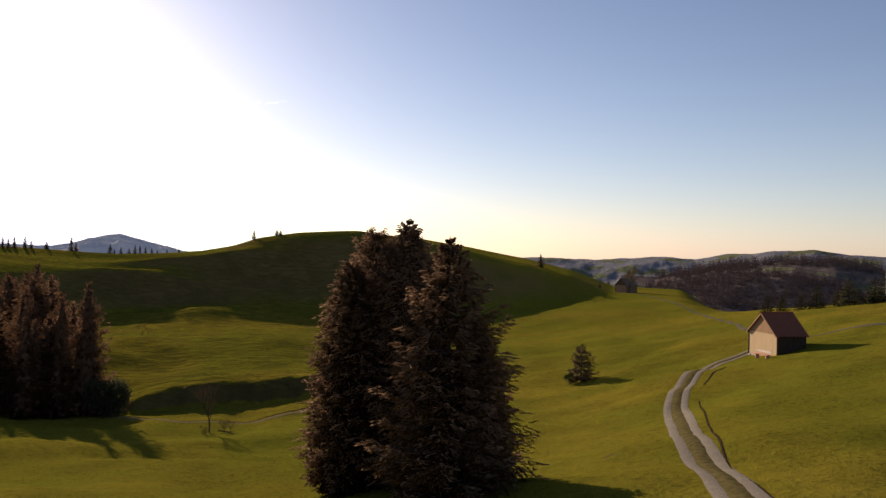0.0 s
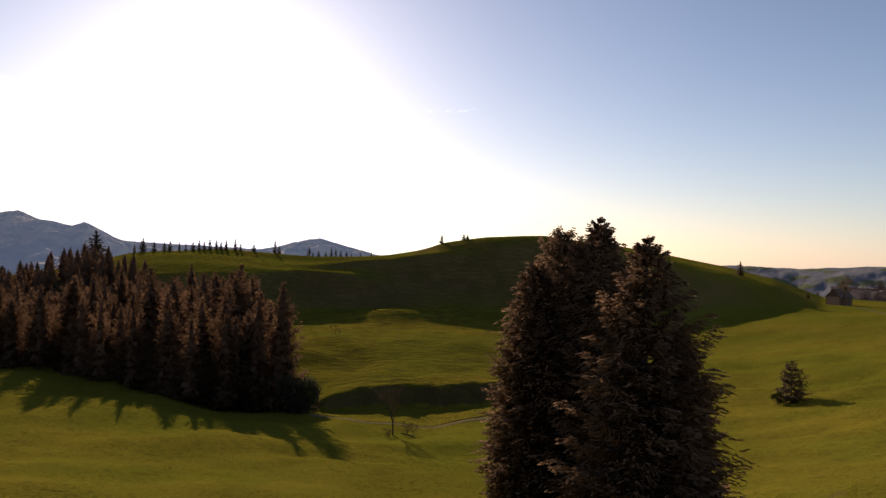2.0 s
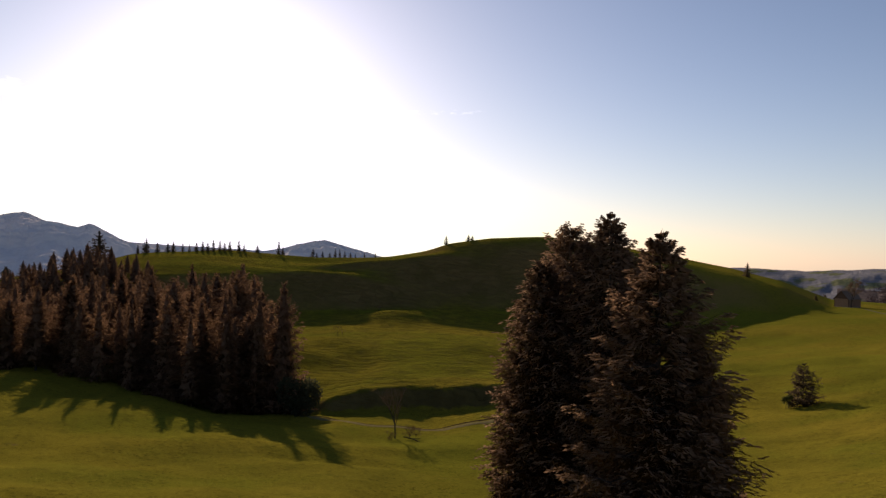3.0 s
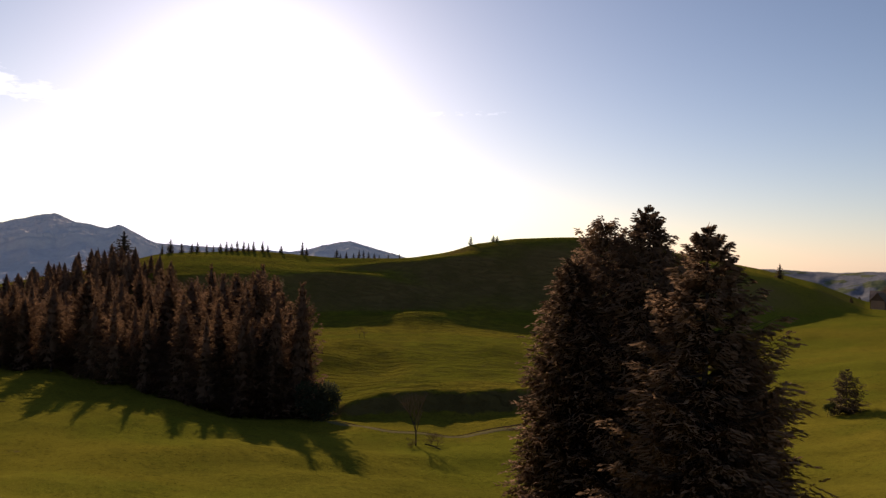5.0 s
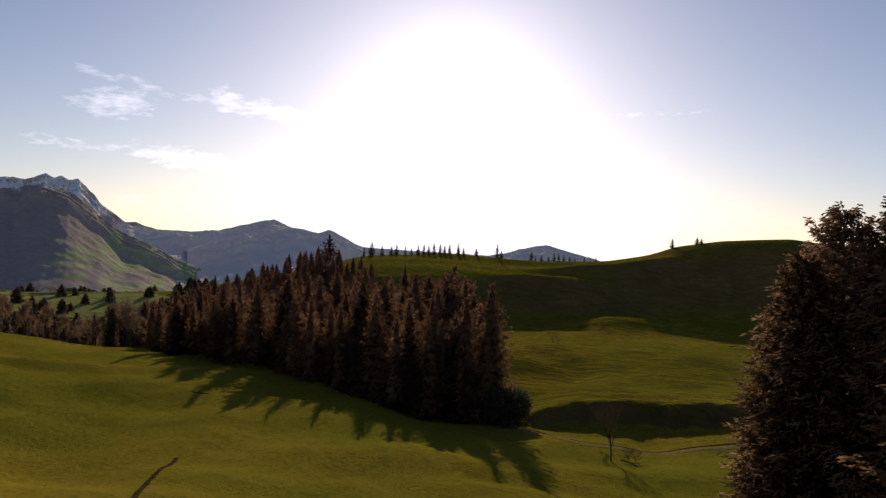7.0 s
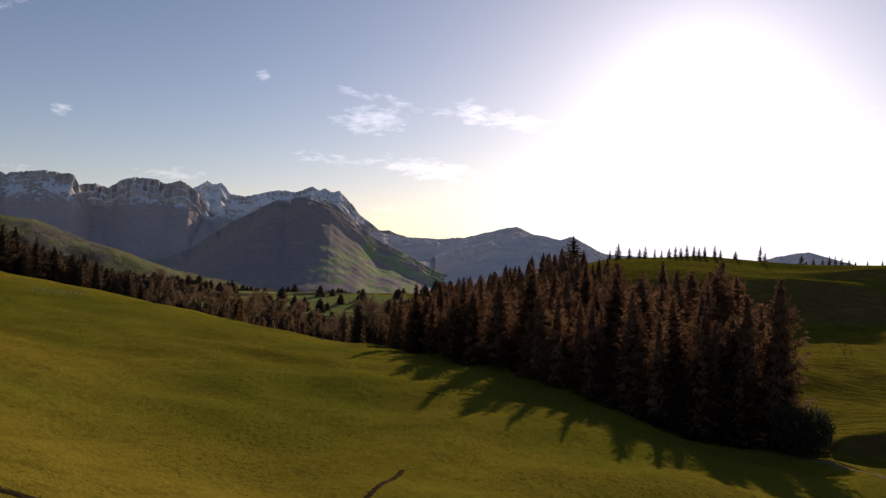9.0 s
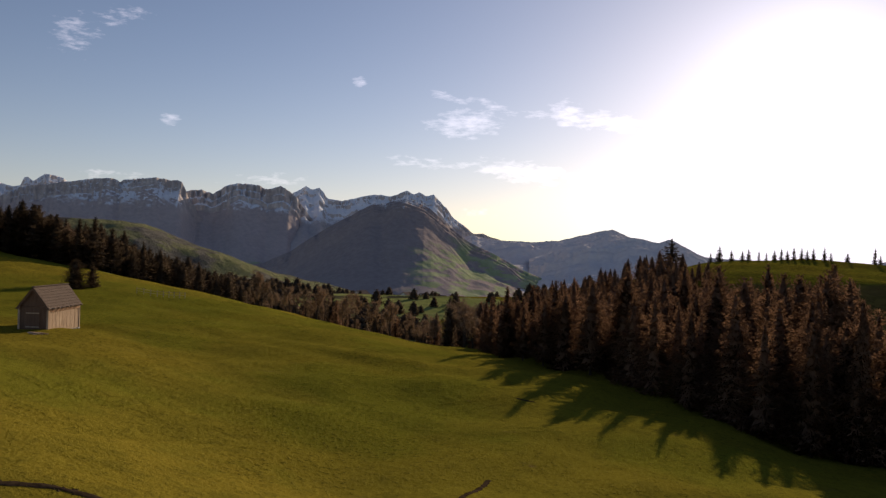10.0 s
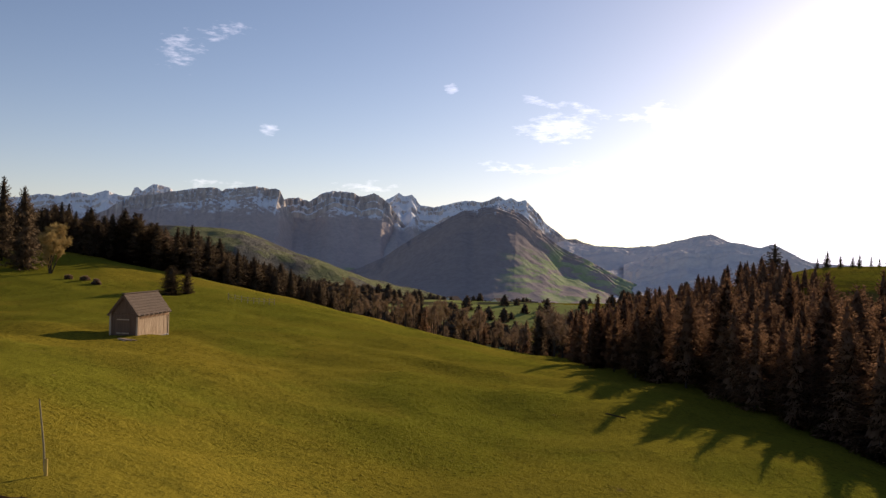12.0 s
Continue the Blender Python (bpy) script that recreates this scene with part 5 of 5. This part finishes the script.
def barn(label, corner, gable_az, w, l, eave, ridge, walls, front, gable_mat, roof, over=0.35, door=False, seed=1, band=None):
    """A small hay barn. The near corner is its origin; the gable runs along x, the side along -y."""
    x, y = corner
    turn = 90 - gable_az
    axis = Vector((math.sin(radians(gable_az)), math.cos(radians(gable_az)), 0))
    back = Vector((axis.y, -axis.x, 0))
    spots = [Vector((x, y, 0)) + axis * (w * a) + back * (l * b) for a in (0, 0.5, 1) for b in (0, 0.5, 1)]
    floor_z = sum(ground_at(p.x, p.y) for p in spots) / 9
    root = thing("barn", label, "barn", (x, y, floor_z), turn)
    low = min(ground_at(p.x, p.y) for p in spots) - floor_z - 0.25
    X, Y = Vector((1, 0, 0)), Vector((0, 1, 0))
    zero = Vector((0, 0, 0))

    def edge(u):
        return eave + (ridge - eave) * (1 - abs(2 * u / w - 1)) - 0.05

    board_wall(root, "gable_wall", X, zero, w, lambda u: eave - 0.02, Y, 0.20, front, low + 0.35, seed)
    spans = []
    n = max(5, round((ridge - eave) / 0.19))
    for k in range(n):
        z0, z1 = eave + (ridge - eave - 0.1) * k / n, eave + (ridge - eave - 0.1) * (k + 1) / n - 0.008
        ins = lambda z: (z - eave) / (ridge - eave) * w / 2
        spans.append((z0, z1, ins(z0), w - ins(z0), ins(z1), w - ins(z1)))
    lying_wall(root, "gable", X, zero + Y * 0.03, spans, Y, gable_mat, seed, "gable of level boards")
    board_wall(root, "gable_wall", X, Vector((0, -l, 0)), w, edge, -Y, 0.20, walls, low + 0.3, seed + 1)
    board_wall(root, "side_wall", -Y, zero, l, lambda u: eave, -X, 0.20, walls, low + 0.35, seed + 2)
    board_wall(root, "side_wall", -Y, Vector((w, 0, 0)), l, lambda u: eave, X, 0.20, walls, low + 0.35, seed + 3)
    for side in (-1, 1):
        roof_slope(root, w, l, eave, ridge, side, over, roof, seed + side)
        # board along the verge of each gable
        for yy in (over + 0.02, -l - over - 0.02):
            slope = math.degrees(math.atan2(ridge - eave, w / 2))
            length = math.hypot(w / 2, ridge - eave) + over
            m = Matrix.Translation((w / 2, yy, ridge + 0.0)) @ pose(0, 0, 0, 0, side * slope, 0) @ Matrix.Translation((side * length / 2, 0, -0.06)) @ Matrix.Diagonal((length, 0.04, 0.16, 1))
            bm = bmesh.new()
            bmesh.ops.create_cube(bm, size=1, matrix=m)
            part("verge_board", bm_mesh("verge_board", bm, gable_mat, 0.008), root)
    bm = bmesh.new()
    boxes(bm, [((w / 2, -l / 2, ridge + 0.10), (0.30, l + 2 * over, 0.07), 0)])
    part("ridge_cap", bm_mesh("ridge_cap", bm, roof, 0.02), root)
    for cx, cy in ((0, 0), (w, 0), (0, -l), (w, -l)):
        bm = bmesh.new()
        boxes(bm, [((cx, cy, (eave + low) / 2), (0.17, 0.17, eave - low), 0)])
        part("corner_post", bm_mesh("corner_post", bm, walls, 0.01), root)
    if band:
        for k in range(6):
            bm = bmesh.new()
            boxes(bm, [((-0.065, -l * (k + 0.5) / 6, eave - 0.34), (0.03, l / 6 - 0.02, 0.36), 0)])
            part("eave_board", bm_mesh("eave_board", bm, band, 0.006), root, "orange-brown board under the eave")
    rnd2 = random.Random(seed)
    bm = bmesh.new()
    boxes(bm, [((w / 2, -l / 2, low + 0.1), (w - 0.1, l - 0.1, 0.5), 0)])
    plinth = part("plinth", bm_mesh("plinth", bm, STONE, 0.03), root, "rough stone plinth")
    for k in range(10):
        u = (k + 0.5) / 10
        for px, py in ((u * w, 0.0), (0.0, -u * l)):
            bm = bmesh.new()
            boxes(bm, [((px, py, low + 0.22), (0.44, 0.34, 0.34 + rnd2.uniform(-0.08, 0.08)), rnd2.uniform(-12, 12))])
            part("stone", bm_mesh("stone", bm, STONE, 0.04), plinth)
    for k in range(7):
        bm = bmesh.new()
        boxes(bm, [((-0.22, -l * (k + 0.5) / 7, eave - 0.16), (0.55, 0.09, 0.12), 0)])
        part("rafter_tail", bm_mesh("rafter_tail", bm, walls, 0.008), root)
    if door:
        bm = bmesh.new()
        boxes(bm, [((w * 0.52, 0.05, 0.95), (1.3, 0.05, 1.85), 0)])
        leaf = part("door", bm_mesh("door", bm, front, 0.008), root, "plank door of dark boards")
        bm = bmesh.new()
        boxes(bm, [((w * 0.52, 0.09, 0.35), (1.2, 0.03, 0.10), 0)])
        part("brace", bm_mesh("brace", bm, walls, 0.005), leaf)
        bm = bmesh.new()
        boxes(bm, [((w * 0.52, 0.09, 1.6), (1.2, 0.03, 0.10), 0)])
        part("brace", bm_mesh("brace", bm, walls, 0.005), leaf)
    return root


barn("pale-boarded hay barn with red-brown roof beside the gravel track", (38.3, 91.8), -10.0, 5.9, 3.45, 2.2, 4.5, BOARD_DARK, BOARD_NEW, BOARD_MID, ROOF_RED, 0.32, seed=3)
barn("weathered grey wooden hay barn on the open meadow", (-90.3, 38.6), -143.0, 2.6, 6.3, 2.2, 3.9, BOARD_GREY, BOARD_GABLE, BOARD_GABLE, ROOF_BROWN, 0.28, True, seed=9, band=BOARD_MID)
barn("dark brown far barn on the shoulder of the hill", (67.0, 292.4), -45.0, 4.8, 6.8, 2.8, 5.3, BOARD_GABLE, BOARD_MID, BOARD_GABLE, ROOF_BROWN, 0.4, seed=15)

# ---------- track, ditches and brook ----------


def smooth_line(points, step):
    """A Catmull-Rom line through the points."""
    pts = [Vector((*p, 0)) for p in points]
    pts = [pts[0] * 2 - pts[1]] + pts + [pts[-1] * 2 - pts[-2]]
    out = []
    for a, b, c, d in zip(pts, pts[1:], pts[2:], pts[3:]):
        n = max(2, int((c - b).length / step))
        for k in range(n):
            t = k / n
            out.append(0.5 * ((2 * b) + (c - a) * t + (2 * a - 5 * b + 4 * c - d) * t * t + (3 * b - a - 3 * c + d) * t ** 3))
    out.append(pts[-2])
    return out


def ribbon(name, points, profile, material, step=0.5, rag=0.08, seed=0):
    """A strip laid along a line over the ground; profile: offsets to the side with their height over the ground."""
    rnd2 = random.Random(seed)
    line = smooth_line(points, step)
    verts, faces = [], []
    n = len(profile)
    for k, p in enumerate(line):
        d = (line[min(k + 1, len(line) - 1)] - line[max(k - 1, 0)]).normalized()
        side = Vector((d.y, -d.x, 0))
        for i, (off, h) in enumerate(profile):
            o = off + (rnd2.uniform(-rag, rag) if i in (0, n - 1) else 0)
            q = p + side * o
            verts.append((q.x, q.y, ground_at(q.x, q.y) + h + (rnd2.uniform(-0.2, 0.2) * abs(h) if i not in (0, n - 1) else 0)))
    for k in range(len(line) - 1):
        for i in range(n - 1):
            faces.append((k * n + i, k * n + i + 1, (k + 1) * n + i + 1, (k + 1) * n + i))
    return mesh_of(name, verts, faces, material, True)


TRACK = [(11.4, 26.0), (12.2, 32.5), (13.2, 38.0), (15.2, 48.7), (17.5, 58.0), (19.9, 67.9), (22.8, 77.2), (25.9, 84.6), (29.0, 90.8), (32.4, 95.6), (37.4, 99.0), (41.5, 103.7)]
track = thing("gravel_track", "two-rutted pale gravel farm track with grass between", "track", kind="structure")
for off in (-0.72, 0.72):
    part("wheel_rut", ribbon("wheel_rut", TRACK, [(off - 0.31, 0.02), (off - 0.16, 0.05), (off + 0.16, 0.05), (off + 0.31, 0.02)], GRAVEL, 0.8, 0.025, int(off * 10)), track, "rut of pale trodden gravel")
part("middle_strip", ribbon("middle_strip", TRACK, [(-0.44, 0.02), (-0.14, 0.10), (0.14, 0.10), (0.44, 0.02)], DRY, 0.4, 0.07, 5), track, "dry grass between the ruts")
FAR_TRACK = [(46.0, 104.0), (50.7, 105.2), (54.1, 103.2), (57.4, 101.4)]
far_track = thing("field_track", "narrow grey track leading on behind the barn", "track", kind="structure")
part("wheel_rut", ribbon("wheel_rut", FAR_TRACK, [(-0.6, 0.03), (0, 0.07), (0.6, 0.03)], PATH_EARTH, 1.0, 0.15, 8), far_track)
HILL_TRACK = [(67.9, 276.8), (65.6, 241.2), (62.4, 205.7), (57.4, 170.6), (47.7, 126.3)]
hill_track = thing("hill_track", "pale track climbing to the far barn", "track", kind="structure")
part("wheel_rut", ribbon("wheel_rut", HILL_TRACK, [(-0.45, 0.02), (0, 0.08), (0.45, 0.02)], PATH_EARTH, 3.0, 0.08, 9), hill_track)


def ditch(label, points, width, seed, lip=True):
    """An eroded ditch: a dark ragged strip of earth on the ground, the shade of its depth put into the colour, with
    crumbled clods of earth along its lips.
    """
    root = thing("ditch", label, "ditch", kind="structure")
    part("bed", ribbon("bed", points, [(-width, 0.01), (-width * 0.35, 0.04), (width * 0.35, 0.04), (width, 0.01)], EARTH, 0.3, width * 0.38, seed), root, "dark earth strip with the ditch's shade in its colour")
    rnd2 = random.Random(seed)
    clods = Builder()
    for p in smooth_line(points, 0.12 if lip else 0.6):
        for side in (-1, 1):
            if rnd2.random() < 0.25:
                continue
            x, y = p.x + rnd2.gauss(0, width * 0.35) + side * width * 0.6, p.y + rnd2.gauss(0, width * 0.35)
            size = rnd2.uniform(0.03, 0.05 + width * 0.25)
            n, z = len(clods.v), ground_at(x, y) + 0.03
            ring = [Vector((x + math.cos(w) * size * rnd2.uniform(0.7, 1.3), y + math.sin(w) * size * rnd2.uniform(0.7, 1.3), z - 0.05)) for w in (0, 1.26, 2.51, 3.77, 5.03)]
            clods.v += ring + [Vector((x, y, z + size * rnd2.uniform(0.15, 0.5)))]
            clods.f += [(n + k, n + (k + 1) % 5, n + 5) for k in range(5)]
    rim = part("clods", clods.mesh("clods", CLOD), root)
    tagged(rim, "crumbled brown clods along the ditch", kind="stuff")


ditch("narrow dark drainage ditch beside the gravel track", [(12.9, 29.7), (13.3, 32.9), (14.4, 39.5), (17.3, 50.7), (20.9, 64.1), (23.1, 71.9)], 0.065, 21)
ditch("short drainage ditch beside the gravel track", [(26.0, 79.6), (29.1, 86.2), (32.2, 91.0)], 0.10, 23)
ditch("short eroded gully in the meadow", [(-31.6, 37.6), (-33.8, 40.0), (-36.0, 42.4), (-37.7, 44.6), (-39.6, 47.0), (-42.0, 50.0)], 0.13, 25)
ditch("dark eroded ditch crossing the meadow", [(-38.6, 25.2), (-38.0, 26.2), (-37.5, 27.2), (-37.1, 28.2), (-36.5, 29.0), (-35.6, 29.8)], 0.20, 27)
BROOK = [(-36.5, 93.6), (-31.5, 90.4), (-27.0, 88.8), (-22.6, 89.8), (-18.6, 92.0), (-14.6, 94.6)]
ditch("brook bed winding through the hollow", BROOK, 0.30, 29, False)
bank_path = thing("dry_bank", "pale strip of dry trodden grass along the brook", "path", kind="structure")
part("dry_strip", ribbon("dry_strip", [(x, y - 1.5) for x, y in BROOK], [(-0.65, 0.01), (-0.3, 0.05), (0.3, 0.05), (0.65, 0.01)], PALE_GRASS, 0.6, 0.25, 30), bank_path)

ditch("small scar of bare brown earth in the meadow", [(-58.9, 67.4), (-58.3, 67.7), (-57.6, 68.2)], 0.14, 33)

# branch lying by the young tree
x, y = (-21.0, 80.6)
branch = thing("fallen_branch", "thin fallen branch lying in the grass by the young tree", "branch", (x, y, ground_at(x, y) + 0.08), -38)
stick = Builder()
stick.tube([Vector((-1.6, 0, 0)), Vector((-0.3, 0.12, 0.05)), Vector((0.8, 0.0, 0.03)), Vector((1.9, 0.16, -0.02))], [0.07, 0.06, 0.045, 0.02], 6)
part("limb", stick.mesh("limb", BARK_GREY), branch)
for at, to in (((-0.3, 0.12, 0.05), (0.3, 0.75, 0.16)), ((0.8, 0.0, 0.03), (1.3, -0.5, 0.12))):
    stick = Builder()
    stick.tube([Vector(at), Vector(to)], [0.03, 0.012], 5)
    part("side_twig", stick.mesh("side_twig", BARK_GREY), branch)

# snow pole on the meadow
x, y = (-40.6, 27.05)
pole = thing("snow_pole", "slender yellow wooden marker pole standing in the meadow", "pole", (x, y, ground_at(x, y)))
shaft = Builder()
shaft.tube([Vector((0, 0, -0.3)), Vector((-0.02, -0.08, 1.0)), Vector((-0.06, -0.24, 2.45))], [0.035, 0.03, 0.02], 8)
part("shaft", shaft.mesh("shaft", POLE_WOOD), pole, "thin peeled wooden shaft")
foot = Builder()
foot.tube([Vector((0, 0, -0.2)), Vector((0, 0, 0.55))], [0.06, 0.055], 8)
part("base_sleeve", foot.mesh("base_sleeve", POLE), pole, "yellow sleeve")

# bench against the pale barn
x, y = (36.1, 90.6)
bench = thing("bench", "small red and white wooden bench at the barn's gable wall", "bench", (x, y, ground_at(x, y)), 102.5)
for name, mat, at, size in (("seat", RED, (0, 0, 0.50), (2.4, 0.5, 0.08)), ("backrest", BENCH_PALE, (0, -0.24, 0.80), (2.4, 0.06, 0.20)), ("leg", RED, (-0.95, 0, 0.2), (0.14, 0.46, 0.56)), ("leg", RED, (0.95, 0, 0.2), (0.14, 0.46, 0.56))):
    bm = bmesh.new()
    boxes(bm, [(at, size, 0)])
    part(name, bm_mesh(name, bm, mat, 0.01), bench)

# planks lying by the weathered barn
x, y = (-87.0, 37.1)
pile = thing("plank_pile", "small pile of old planks beside the weathered barn", "plank pile", (x, y, ground_at(x, y)), 20)
for k in range(5):
    bm = bmesh.new()
    boxes(bm, [((0.1 * k - 0.2, 0.16 * k - 0.3, 0.05 + 0.06 * (k % 2)), (2.0 - 0.15 * k, 0.16, 0.05), 6 * k - 12)])
    part("plank", bm_mesh("plank", bm, BOARD_GREY, 0.006), pile)

# pasture fence on the crest
FENCE = [(-138.0, 60.6), (-136.4, 62.2), (-135.9, 64.0), (-135.4, 65.5), (-134.9, 67.0)]
fence = thing("fence", "low grey wooden pasture fence on the crest", "fence")
tops = []
line = smooth_line(FENCE, 2.2)
for p in line:
    z = ground_at(p.x, p.y)
    bm = bmesh.new()
    boxes(bm, [((p.x, p.y, z + 0.5), (0.07, 0.07, 1.0), 15)])
    part("post", bm_mesh("post", bm, FENCE_WOOD, 0.015), fence)
    tops.append(Vector((p.x, p.y, z)))
for a, b in zip(tops, tops[1:]):
    for h in (0.42, 0.8):
        rail = Builder()
        rail.tube([a + Vector((0, 0, h)), b + Vector((0, 0, h))], [0.022, 0.02], 5)
        part("rail", rail.mesh("rail", FENCE_WOOD), fence)



# farmhouses in the valley: walls, roof and a dark window row
def farmhouse(x, y, turn, w, l, h, label):
    z = ground_at(x, y)
    root = thing("farmhouse", label, "house", (x, y, z - 0.5), turn, "farmhouses in the valley")
    bm = bmesh.new()
    boxes(bm, [((0, 0, h / 2), (w, l, h), 0)])
    wall = part("walls", bm_mesh("walls", bm, HOUSE_WALL, 0.03), root)
    rise = w * 0.36
    for side in (-1, 1):
        verts = [(0, -l / 2 - 0.6, h + rise), (0, l / 2 + 0.6, h + rise), (side * (w / 2 + 0.7), l / 2 + 0.6, h - 0.3), (side * (w / 2 + 0.7), -l / 2 - 0.6, h - 0.3)]
        verts += [(vx, vy, vz - 0.25) for vx, vy, vz in verts]
        part("roof_slope", mesh_of("roof_slope", verts, [(0, 1, 2, 3), (7, 6, 5, 4), (0, 4, 5, 1), (1, 5, 6, 2), (2, 6, 7, 3), (3, 7, 4, 0)], ROOF_BROWN), root)
    for end in (-1, 1):
        part("gable", mesh_of("gable", [(-w / 2, end * (l / 2 - 0.02), h), (w / 2, end * (l / 2 - 0.02), h), (0, end * (l / 2 - 0.02), h + rise - 0.2), (-w / 2, end * (l / 2 - 0.2), h), (w / 2, end * (l / 2 - 0.2), h), (0, end * (l / 2 - 0.2), h + rise - 0.2)],
                              [(0, 1, 2), (5, 4, 3), (0, 3, 4, 1), (1, 4, 5, 2), (2, 5, 3, 0)], HOUSE_WALL), root)
    for k in range(3):
        for s in (-1, 1):
            bm = bmesh.new()
            boxes(bm, [((s * w / 2, (k - 1) * l / 3.4, h * 0.55), (0.12, 1.0, 1.3), 0)])
            part("window", bm_mesh("window", bm, EARTH, 0.01), wall, "dark window")


HOUSE_WALL = plain("whitewashed_wall", (0.72, 0.68, 0.62), 0.9, 0.1)
rnd = random.Random(77)
for (x, y) in ((-702.0, 343.2), (-557.7, 359.0), (-587.5, 423.1), (-643.3, 482.7), (-696.3, 545.4), (-716.8, 584.3), (-555.3, 551.3)):
    farmhouse(x, y, rnd.uniform(0, 180), rnd.uniform(7, 9), rnd.uniform(9, 13), rnd.uniform(4.5, 6), "small whitewashed farmhouse with a brown roof in the valley")
